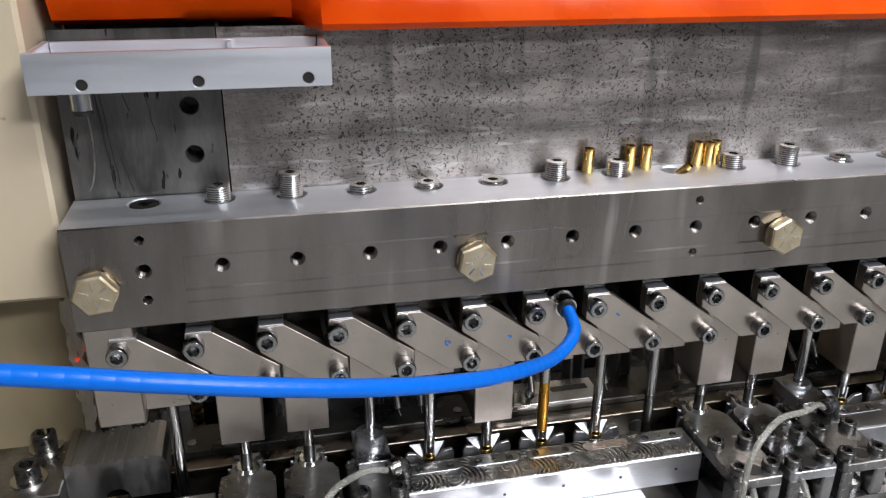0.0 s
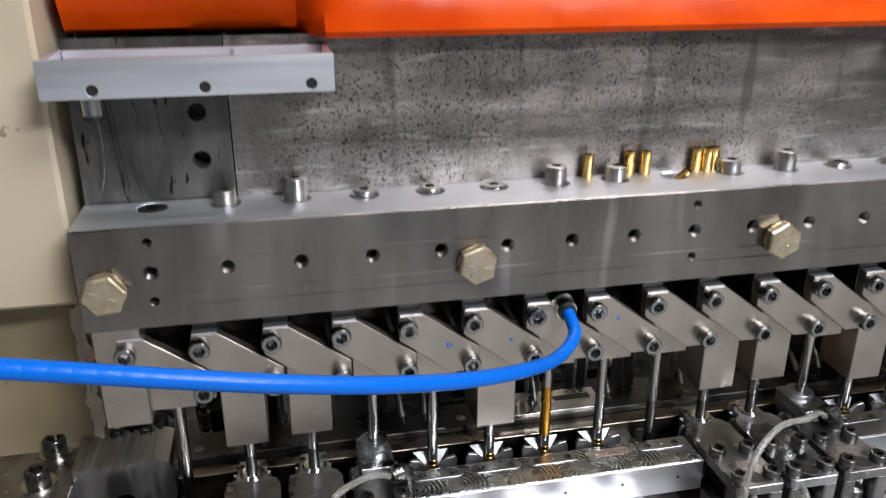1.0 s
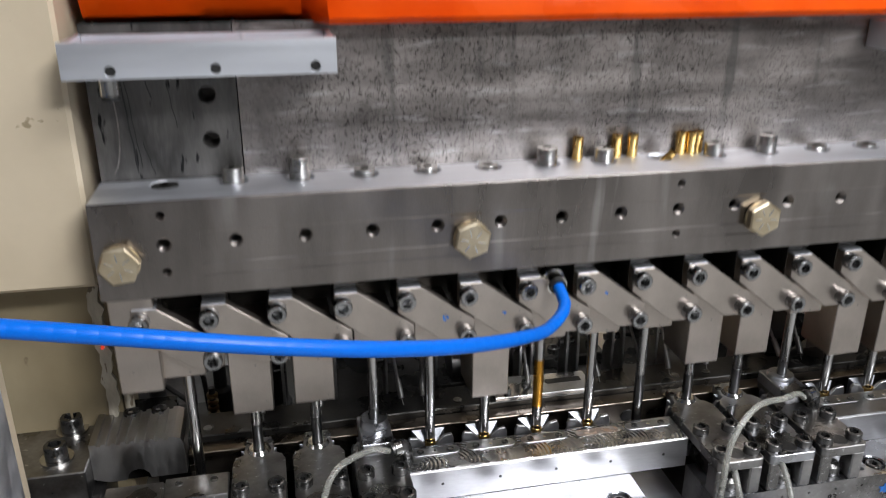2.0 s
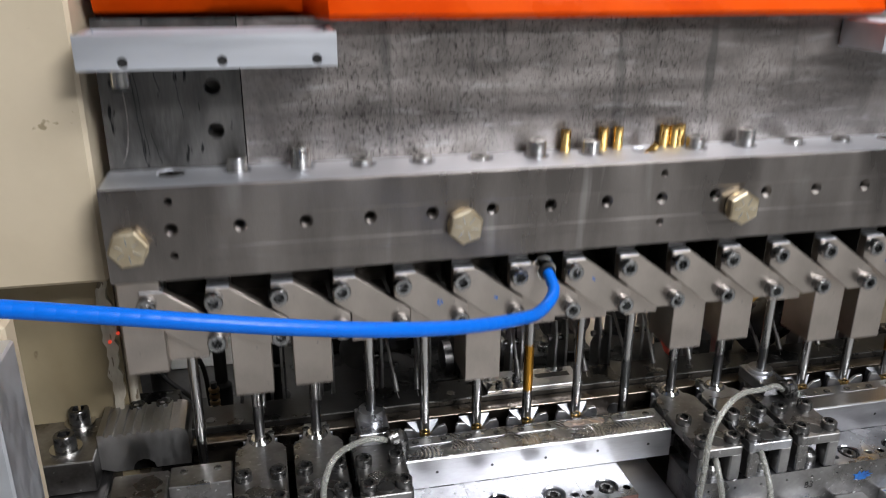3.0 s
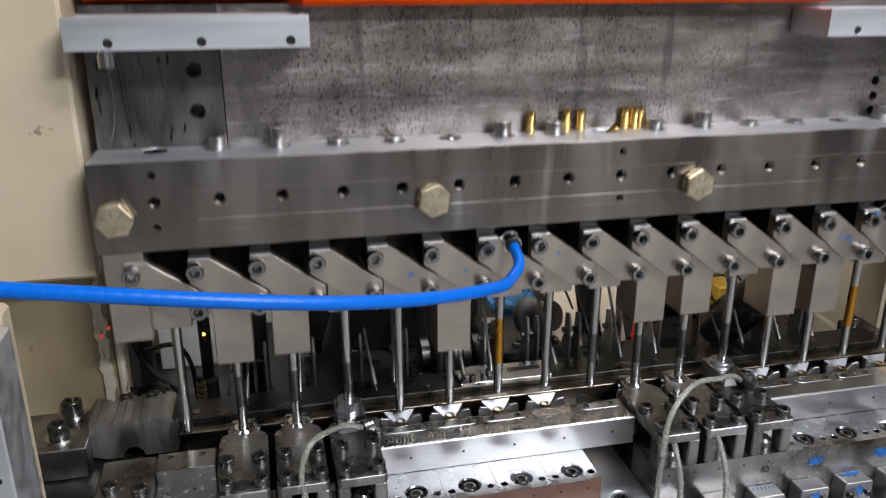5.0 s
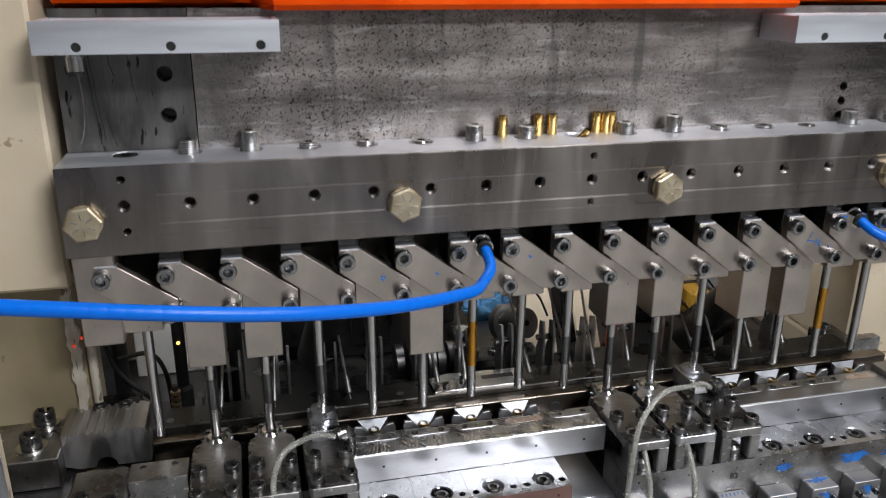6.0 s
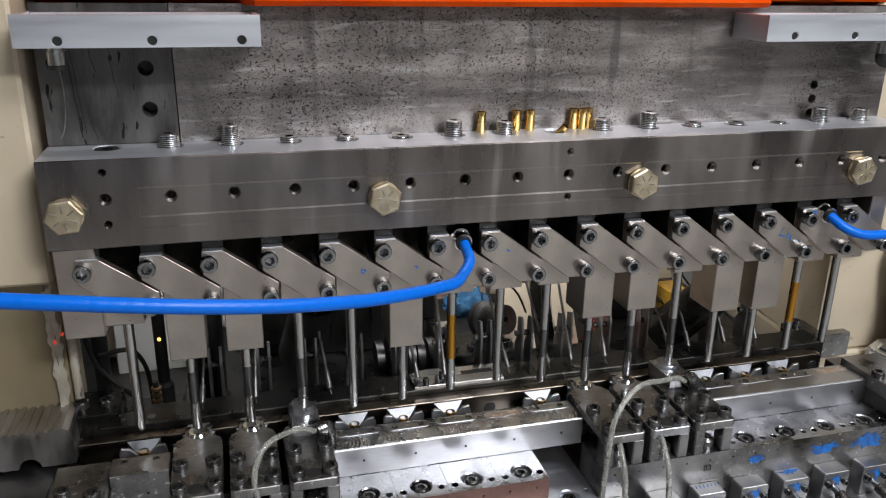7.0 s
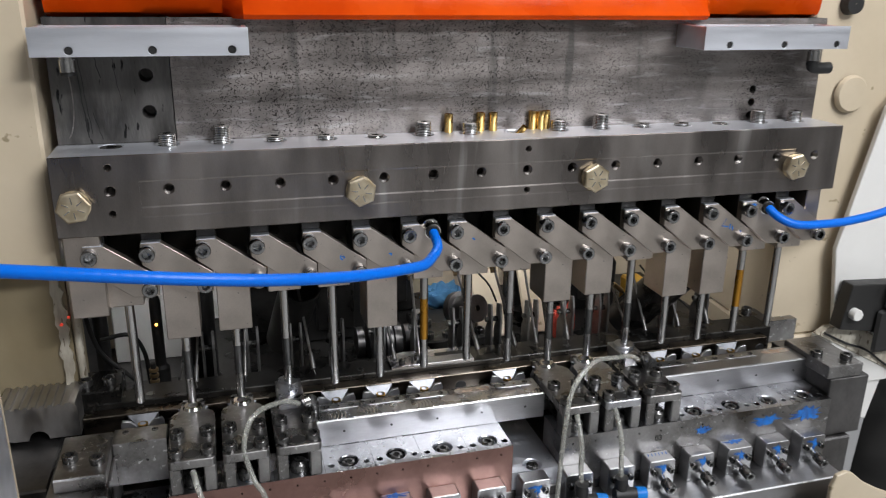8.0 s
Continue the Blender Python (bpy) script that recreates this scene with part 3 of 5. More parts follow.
# ---------------------------------------------------------------- trays on the slide
def oil_tray(x0, x1, label, fitting_x, elbow):
    w = x1 - x0
    th = thing("oil_tray", (x0, 0.057, 0.1195), label, "tray", "trays on the slide")
    t, d, h = 0.004, 0.057, 0.0245
    bm = bmesh.new()
    fr = lambda u, v, dd: (u, -d + dd, v)
    cols = [0, w * 0.27, w * 0.71, w]
    for (a, b), c in zip(zip(cols, cols[1:]), (0.031, w * 0.545, w - 0.015)):
        hole_panel(bm, fr, a, b, 0, h * 0.42, c, 0.0052, 0.0036, t, cap=False)
        quad(bm, fr, a, b, h * 0.42, h)
        # a black disc paints the shade inside each screw hole
        bore_disc = bmesh.new()
        cyl(bore_disc, (c, -d + 0.0014, 0.0052), (c, -d + t - 0.0002, 0.0052), 0.0035, seg=16)
        part("bore_disc", bore_disc, DARK_PAINT, th, "black disc that paints the shade in a screw hole")
    for z in (0, h):
        bm.faces.new([bm.verts.new(q) for q in ((0, -d, z), (w, -d, z), (w, -d + t, z), (0, -d + t, z))])
    for x in (0, w):
        bm.faces.new([bm.verts.new(q) for q in ((x, -d, 0), (x, -d + t, 0), (x, -d + t, h), (x, -d, h))])
    part("front", bm, ALU, th)
    for a in (0.0005, w - t - 0.0005):
        bm = bmesh.new()
        box(bm, a, a + t, -d + t + 0.0003, 0, 0, h - 0.0005, 0.0004)
        part("side", bm, ALU, th)
    bm = bmesh.new()
    box(bm, t + 0.001, w - t - 0.001, -t, 0, 0, h - 0.001, 0.0004)
    part("back", bm, ALU, th)
    bm = bmesh.new()
    box(bm, t + 0.001, w - t - 0.001, -d + t + 0.0005, -t - 0.0005, 0.001, 0.004, 0.0004)
    part("bottom", bm, ALU, th)
    bm = bmesh.new()
    box(bm, w * 0.64, w * 0.64 + 0.003, -t - 0.006, -t - 0.0005, 0.0045, h - 0.002, 0.0004)
    part("divider", bm, ALU, th)
    # push-in fitting below
    bm = bmesh.new()
    lathe(bm, [(0.001, 0), (0.0062, 0), (0.0062, -0.004), (0.0072, -0.0045), (0.0072, -0.015), (0.0064, -0.0155), (0.001, -0.0155)], 24, pose(fitting_x - x0, -0.030, 0))
    f = part("fitting", bm, CHROME, th, "bright nickel push-in fitting", smooth=True)
    bm = bmesh.new()
    if elbow:
        tube_along(bm, spline([(fitting_x - x0, -0.030, -0.0158), (fitting_x - x0, -0.030, -0.021), (fitting_x - x0 + 0.006, -0.030, -0.0235), (fitting_x - x0 + 0.024, -0.030, -0.0235)], 10), 0.0066)
        part("elbow", bm, RUBBER, f, "black plastic elbow", smooth=True)
    else:
        lathe(bm, [(0.001, -0.0157), (0.0066, -0.0157), (0.0066, -0.0185), (0.001, -0.0185)], 24, pose(fitting_x - x0, -0.030, 0))
        part("collar", bm, RUBBER, f, "black release collar", smooth=True)
    return th


TRAYS = [oil_tray(-0.0505, 0.1310, "brushed aluminium tray with a nickel hose fitting below", -0.026, False),
         oil_tray(0.600, 0.783, "brushed aluminium tray with a black elbow fitting below", 0.762, True)]


# ---------------------------------------------------------------- punch units under the beam
HEAD = socket_head(0.0076, 0.0100, SCREW_GREY)
BOTTOMS = {0: -0.120, 1: -0.160, 2: -0.156, 3: -0.118, 4: -0.118, 5: -0.170, 6: -0.118, 7: -0.118, 8: -0.118, 9: -0.160, 10: -0.156, 11: -0.118, 12: -0.168, 13: -0.170, 14: -0.118, 15: -0.118}
TIPS = {0: -0.236, 1: -0.243, 2: -0.243, 3: -0.240, 4: -0.240, 5: -0.238, 6: -0.233, 7: -0.230, 8: -0.237, 9: -0.243, 10: -0.243, 11: -0.240, 12: -0.238, 13: -0.238, 14: -0.234, 15: -0.231}
ROD_Y = 0.036


PEN = {4: [[(0.0085, -0.0275), (0.0060, -0.0300), (0.0058, -0.0335), (0.0080, -0.0352), (0.0100, -0.0335), (0.0085, -0.0312), (0.0062, -0.0318)]],
       5: [[(0.0050, -0.0320), (0.0085, -0.0332)], [(0.0070, -0.0318), (0.0078, -0.0345)]],
       7: [[(-0.0060, -0.0220), (-0.0030, -0.0245)]],
       13: [[(-0.0010, -0.0215), (-0.0060, -0.0300), (0.0025, -0.0318)], [(0.0050, -0.0285), (0.0048, -0.0345), (0.0085, -0.0310), (0.0090, -0.0372), (0.0140, -0.0330)], [(0.0190, -0.0370), (0.0215, -0.0400)]]}


def punch_unit(k):
    bottom, tip = BOTTOMS[k], TIPS[k]
    words = "satin steel punch arm, %s block, %s rod" % ("long" if bottom < -0.14 else "short", "amber coated" if k in (6, 14) else "polished")
    th = thing("punch_arm", (P * k, 0.010, -0.05), words, "punch arm", "punch arms under the beam")
    o = Vector((0, 0.010, -0.05))
    bm = bmesh.new()
    prism(bm, [(-0.0315, -0.004), (-0.0125, -0.004), (0.0325, -0.037), (0.0325, -0.057), (0.009, -0.057), (-0.0315, -0.0245)], -0.004, 0.006, "y", 0.0005)
    part("arm_plate", bm, ARM, th)
    # thin pale strip added to paint the glint along the top edge
    bm = bmesh.new()
    box(bm, -0.0308, -0.0130, -0.0036, 0.0056, -0.0039, -0.0030, 0.0002)
    part("edge_glint", bm, ALU, th, "thin pale strip that paints the glint on the arm's top edge")
    bm = bmesh.new()
    box(bm, -0.0165, 0.0165, 0.008, 0.052, bottom - o.z, -0.030, 0.0007)
    part("holder_block", bm, ARM, th)
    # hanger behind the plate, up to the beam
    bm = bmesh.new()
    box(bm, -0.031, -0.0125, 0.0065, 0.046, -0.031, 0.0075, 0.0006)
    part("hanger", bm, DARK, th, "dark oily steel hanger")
    for x, z in ((-0.0255, -0.0125), (0.0248, -0.0480)):
        part("cap_screw", HEAD, None, th, m=pose(x, -0.004, z) @ FACE_FRONT @ pose(0, 0, 0, 0, 0, 23 * k + 400 * z * 90))
    y = ROD_Y - o.y
    zt, zb = bottom - o.z + 0.004, tip - o.z
    bands = [(zt, zb + 0.062, ROD), (zb + 0.062, zb + 0.030, ROD_DARK), (zb + 0.030, zb, ROD)]
    if k in (6, 14):
        bands = [(zt, zb + 0.085, ROD), (zb + 0.085, zb + 0.036, AMBER), (zb + 0.036, zb, ROD)]
    if k in (0, 4, 5, 7, 12, 13, 15):
        bands = [(zt, zb, ROD)]
    for i, (a, b, mt) in enumerate(bands):
        bm = bmesh.new()
        last = i == len(bands) - 1
        lathe(bm, [(0.0005, a), (0.0046, a), (0.0046, b + (0.0015 if last else 0)), (0.0032 if last else 0.0046, b), (0.0005, b)], 20, pose(0, y, 0))
        part("rod", bm, mt, th, {ROD: "", ROD_DARK: "dark burnished band of the rod", AMBER: "amber coated band of the rod"}[mt], smooth=True)
    # pen marks that some of the arms carry
    for i, line in enumerate(PEN.get(k, [])):
        bm = bmesh.new()
        stroke(bm, [Vector((x, -0.0043 - 0.00005 * i, z)) for x, z in line], Vector((0.75, 0, 0.66)), 0.0016)
        part("ink_mark", bm, INK, th, "blue pen stroke")
    if k == 14:
        bm = bmesh.new()
        splat(bm, (-0.020, -0.0043, -0.0075), (1, 0, 0), (0, 0, 1), 0.009, 0.0025, 154)
        part("ink_mark", bm, INK, th, "smeared blue layout ink")
    return th


PUNCHES = [punch_unit(k) for k in range(16)]


# bar that carries the hangers, behind the arms
def hanger_rail():
    th = thing("hanger_rail", (0.37, 0.058, -0.05), "dark oily steel rail behind the punch arms", "rail")
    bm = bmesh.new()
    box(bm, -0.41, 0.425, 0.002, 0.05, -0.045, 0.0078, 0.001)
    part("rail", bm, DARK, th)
    bm = bmesh.new()
    box(bm, -0.4175, -0.385, -0.050, -0.006, -0.075, 0.0078, 0.001)
    part("end_block", bm, ARM, th, "satin steel end block")
    bm = bmesh.new()
    box(bm, 0.398, 0.418, -0.050, -0.006, -0.040, 0.0078, 0.001)
    part("end_block", bm, ARM, th, "satin steel end block")
    return th


RAIL_THING = hanger_rail()


# ---------------------------------------------------------------- brass cups on the beam
def brass_cup(x, y, z, r, h, tilt=(0, 0, 0)):
    bm = bmesh.new()
    lathe(bm, [(0.0002, 0.0), (r * 0.9, 0), (r, 0.0006), (r, h), (r * 0.86, h), (r * 0.86, h * 0.25), (0.0002, h * 0.2)], 20)
    ob = part("brass_cup", bm, BRASS, smooth=True)
    ob.matrix_basis = pose(x, y, z, *tilt)
    return tagged(ob, "drawn brass cup lying in a plug hole of the beam" if tilt[0] else "drawn brass cup standing on the beam", "cup", "brass cups")


CUPS = [brass_cup(x, y, 0.0331, 0.0047, 0.0195) for x, y in ((0.3345, 0.051), (0.3705, 0.0525), (0.3845, 0.0515), (0.4305, 0.0525), (0.4392, 0.050), (0.4465, 0.0530))]
CUPS.append(brass_cup(0.4060, 0.044, 0.0240, 0.0034, 0.0195, (40, 0, 50)))


# ---------------------------------------------------------------- air hoses
HOSE_R = 0.0050
MAIN_TOP = [(0.3048, 0.001, -0.0605), (0.3027, -0.026, -0.0681), (0.2892, -0.05, -0.0715), (0.2747, -0.076, -0.068), (0.2547, -0.0945, -0.0633), (0.2246, -0.1186, -0.0563), (0.1846, -0.1443, -0.0472), (0.1345, -0.1672, -0.0364), (0.0844, -0.1813, -0.0263), (0.0343, -0.1885, -0.0173), (-0.0158, -0.1904, -0.0095), (-0.0659, -0.1885, -0.0033), (-0.116, -0.1847, 0.0011), (-0.25, -0.19, 0.012)]
MAIN_LOW = [(0.3048, 0.001, -0.114), (0.3046, -0.018, -0.1229), (0.2924, -0.034, -0.1266), (0.2747, -0.0518, -0.1247), (0.2547, -0.0756, -0.1133), (0.2246, -0.1056, -0.0977), (0.1846, -0.1364, -0.0792), (0.1345, -0.1623, -0.0595), (0.0844, -0.1776, -0.0429), (0.0343, -0.1857, -0.0285), (-0.0158, -0.1898, -0.0158), (-0.0659, -0.1936, -0.0039), (-0.116, -0.2002, 0.0078), (-0.25, -0.2, 0.012)]
SIDE_TOP = [(0.7100, 0.001, -0.0600), (0.716, -0.012, -0.0685), (0.735, -0.020, -0.0765), (0.7674, -0.022, -0.0779), (0.8069, -0.022, -0.0765), (0.8605, -0.022, -0.0675), (0.93, -0.02, -0.045)]
SIDE_LOW = [(0.7100, 0.001, -0.1135), (0.716, -0.012, -0.1210), (0.735, -0.020, -0.1260), (0.7674, -0.022, -0.1240), (0.8069, -0.022, -0.1140), (0.8605, -0.022, -0.0900), (0.93, -0.02, -0.050)]
STROKE = 0.0540


def air_hose(top, low, n, label):
    a, b = spline(top, n), spline(low, n)
    th = thing("air_hose", a[-1], label, "hose", "blue air hoses")
    length = max(max((q - p).length for p, q in zip(s, s[1:])) for s in (a, b))
    bm = bmesh.new()
    half = length / 2
    arc = [math.pi / 2 * i / 6 for i in range(1, 6)]
    lathe(bm, [(HOSE_R * math.sin(u), -half - HOSE_R * math.cos(u)) for u in arc] + [(HOSE_R, -half), (HOSE_R, half)] + [(HOSE_R * math.sin(u), half + HOSE_R * math.cos(u)) for u in reversed(arc)], 28)
    me = finish(bm, "hose_piece", HOSE_BLUE, True)
    pieces = [part("hose_piece", me, None, th) for _ in range(n)]
    return th, pieces, a, b


HOSES = [air_hose(MAIN_TOP, MAIN_LOW, 64, "blue plastic air hose sagging from a nickel fitting"),
         air_hose(SIDE_TOP, SIDE_LOW, 30, "blue plastic air hose curving away from a nickel fitting")]


def hose_fitting(x):
    th = thing("hose_fitting", (x, 0.016, -0.058), "nickel push-in hose fitting with a black collar", "fitting", "hose fittings")
    turn = pose(0, 0, 0, 100)
    bm = bmesh.new()
    lathe(bm, [(0.0005, -0.004), (0.0095, -0.004), (0.0095, 0.004), (0.0078, 0.0045), (0.0078, 0.010), (0.0085, 0.0105), (0.0085, 0.0145), (0.0005, 0.0145)], 24, turn)
    b = part("body", bm, CHROME, th, smooth=True)
    bm = bmesh.new()
    lathe(bm, [(0.0052, 0.0146), (0.0074, 0.0146), (0.0070, 0.018), (0.0052, 0.018)], 24, turn)
    part("collar", bm, RUBBER, b, "black release collar", smooth=True)
    return th


FITTINGS = [hose_fitting(0.3048), hose_fitting(0.7100)]


# ---------------------------------------------------------------- press frame
def press_columns():
    th = thing("press_column", (-0.09, 0.05, -1.15), "cream painted press column with a chipped edge", "press column", "press columns")
    o = Vector((-0.09, 0.05, -1.15))
    bm = bmesh.new()
    box(bm, -0.60, 0.033, -0.012, 0.30, -0.085 - o.z, 2.2, 0.003)
    part("upper_column", bm, CREAM, th)
    # lower part set back, in a darker cream than the upper
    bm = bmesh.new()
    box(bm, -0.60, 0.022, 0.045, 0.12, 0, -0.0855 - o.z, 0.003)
    part("lower_column", bm, CREAM_DARK, th, "darker cream paint")
    bm = bmesh.new()
    rnd = random.Random(5)
    left = [(0.010 + rnd.uniform(-0.002, 0.002), z) for z in np.linspace(-0.24, -0.092, 22)]
    right = [(0.020 + rnd.uniform(-0.003, 0.002), z) for z in np.linspace(-0.092, -0.24, 22)]
    prism(bm, [(x, z - o.z) for x, z in left + right], 0.0405, 0.0447, "y", 0)
    part("chipped_edge", bm, CHIPPED, th, "chipped white paint along the edge")
    bm = bmesh.new()
    cyl(bm, (0.027, 0.052, -0.29 - o.z), (0.027, 0.052, -0.088 - o.z), 0.0044)
    part("conduit", bm, CHIPPED, th, "dirty white conduit", smooth=True)
    for x, z in ((0.015, -0.163), (0.023, -0.155)):
        bm = bmesh.new()
        lathe(bm, [(0.0002, 0.002), (0.0014, 0.0015), (0.0016, 0)], 10, pose(x, 0.0400, z - o.z) @ FACE_FRONT)
        part("indicator", bm, LED_RED, th, "small red indicator")
    th2 = thing("press_column", (0.88, 0.12, -1.15), "cream painted press column with a round boss", "press column", "press columns")
    o = Vector((0.88, 0.12, -1.15))
    bm = bmesh.new()
    prism(bm, [(-0.055, -0.01), (0.30, -0.02), (0.30, 0.30), (-0.035, 0.30)], 0.86, 3.3, "z", 0.004)
    prism(bm, [(-0.055, -0.01), (0.045, -0.02), (0.065, 0.30), (-0.035, 0.30)], 0.0, 0.8595, "z", 0.004)
    part("column", bm, CREAM, th2)
    bm = bmesh.new()
    lathe(bm, [(0.0005, 0.006), (0.0215, 0.006), (0.0240, 0.003), (0.0245, 0)], 40, pose(0.014, -0.015, 0.053 - o.z) @ FACE_FRONT)
    part("boss", bm, CREAM, th2, smooth=True)
    bm = bmesh.new()
    lathe(bm, [(0.0005, 0.012), (0.012, 0.012), (0.014, 0)], 24, pose(-0.008, -0.012, 0.165 - o.z) @ FACE_FRONT)
    part("plug", bm, RUBBER, th2, "black rubber plug", smooth=True)
    # white guard beside the far column, with a dark machine behind it
    g = thing("white_guard", (0.92, 0.09, -1.15), "white painted sheet guard with a slanting edge", "guard")
    bm = bmesh.new()
    prism(bm, [(0.0, 0.866), (-0.021, 0.995), (0.021, 1.187), (0.12, 1.30), (0.40, 1.30), (0.40, 0.78), (0.0, 0.78)], -0.004, 0.004, "y", 0.001)
    part("sheet", bm, WHITE, g)
    f = thing("guard_stand", (0.92, 0.09, -1.15), "white painted guard stand with scuffed edges", "stand")
    bm = bmesh.new()
    prism(bm, [(-0.027, 0.8675), (0.110, 0.7965), (0.092, 0.714), (-0.03, 0.745)], 0.0, 0.008, "y", 0.001)
    part("panel", bm, WHITE, f)
    bm = bmesh.new()
    prism(bm, [(-0.03, 0.7445), (0.092, 0.7135), (0.086, 0.62), (0.070, 0.0), (0.02, 0.0)], 0.001, 0.009, "y", 0.001)
    part("leg", bm, HALL_WALL, f, "grey lower leg of the stand")
    bm = bmesh.new()
    prism(bm, [(-0.027, 0.8682), (-0.013, 0.8780), (0.040, 0.8765), (0.110, 0.832), (0.30, 0.75), (0.30, 0.70), (0.110, 0.7972)], -0.006, 0.006, "y", 0.001)
    part("shelf", bm, CHIPPED, f, "pale steel shelf with a scuffed lip")
    bm = bmesh.new()
    tube_along(bm, spline([(-0.020, -0.009, 0.872), (0.020, -0.009, 0.852), (0.060, -0.009, 0.836), (0.120, -0.009, 0.796), (0.22, -0.009, 0.752)], 24), 0.0016, 8)
    part("cable", bm, RUBBER, f, "thin black cable along the shelf lip", smooth=True)
    d = thing("control_box", (0.942, 0.07, -0.30), "black housing, also standing for a dark opening, with grey cover and white knob", "control box")
    # the black prism also stands for a dark opening in the guard
    bm = bmesh.new()
    prism(bm, [(-0.036, 0.035), (-0.026, 0.100), (0.25, 0.085), (0.25, -0.02), (0.085, -0.010), (0.020, 0.0265)], -0.008, 0.0135, "y", 0.001)
    h = part("housing", bm, DARK_PAINT, d)
    bm = bmesh.new()
    box(bm, 0.020, 0.25, -0.016, -0.0083, -0.005, 0.060, 0.004)
    part("drawer", bm, DARK_PAINT, d)
    bm = bmesh.new()
    box(bm, 0.030, 0.25, -0.024, -0.0083, 0.0605, 0.098, 0.004)
    part("cover", bm, COVER_GREY, d, "grey painted cover")
    bm = bmesh.new()
    lathe(bm, [(0.0005, 0.010), (0.0075, 0.010), (0.0085, 0.008), (0.0085, 0)], 20, pose(-0.018, -0.0082, 0.058) @ FACE_FRONT)
    part("knob", bm, WHITE, h, "white knob", smooth=True)
    c = thing("black_drum", (1.105, 0.13, -1.15), "black painted drum below the control housing", "drum")
    bm = bmesh.new()
    lathe(bm, [(0.0005, 0.0), (0.090, 0.0), (0.092, 0.01), (0.092, 0.770), (0.084, 0.785), (0.0005, 0.785)], 40)
    part("body", bm, DARK_PAINT, c, smooth=True)
    w = thing("chip_chute", (0.80, -0.16, -0.41), "cream painted sheet metal chute with a torn edge", "chute")
    bm = bmesh.new()
    prism(bm, [(-0.078, -0.09), (0.06, -0.09), (0.06, 0.020), (0.018, 0.042), (-0.012, 0.056), (-0.036, 0.070), (-0.052, 0.084), (-0.062, 0.088), (-0.074, 0.085), (-0.079, 0.07)], 0.004, 0.0098, "y", 0.001)
    part("sheet", bm, CREAM, w)


press_columns()


def press_bed():
    th = thing("press_bed", (0.37, 0.0, -1.15), "oily steel press bed below the dies", "press bed")
    o = Vector((0.37, 0, -1.15))
    bm = bmesh.new()
    box(bm, -0.66, 0.46, -0.0640, 0.55, 0.0, -0.345 - o.z, 0.002)
    box(bm, -0.50, 0.46, -0.15, -0.1182, 0.0, -0.395 - o.z, 0.004)
    part("bed", bm, DARK_STEEL, th)
    bm = bmesh.new()
    box(bm, -0.44, 0.405, -0.1180, -0.0642, 0.0, -0.3570 - o.z, 0.0012)
    part("front_ledge", bm, BAR, th, "bright wet steel ledge")
    # dark block added where deep shade lies under the jaw
    bm = bmesh.new()
    box(bm, -0.66, -0.452, -0.04, 0.092, -0.3448 - o.z, -0.276 - o.z, 0.002)
    part("shade_block", bm, DARK_STEEL, th, "dark block added for the black shade under the jaw")
    bm = bmesh.new()
    box(bm, -0.34, 0.42, 0.110, 0.40, -0.3445 - o.z, -0.290 - o.z, 0.002)
    box(bm, -0.42, -0.3402, 0.110, 0.195, -0.3445 - o.z, -0.290 - o.z, 0.002)
    part("back_table", bm, DARK, th, "dark oily steel table")


press_bed()


# ---------------------------------------------------------------- dies
DIE_SCREW = socket_head(0.0068, 0.005, BLACK_OXIDE, "die_screw")
TOP_DIE = -0.2875


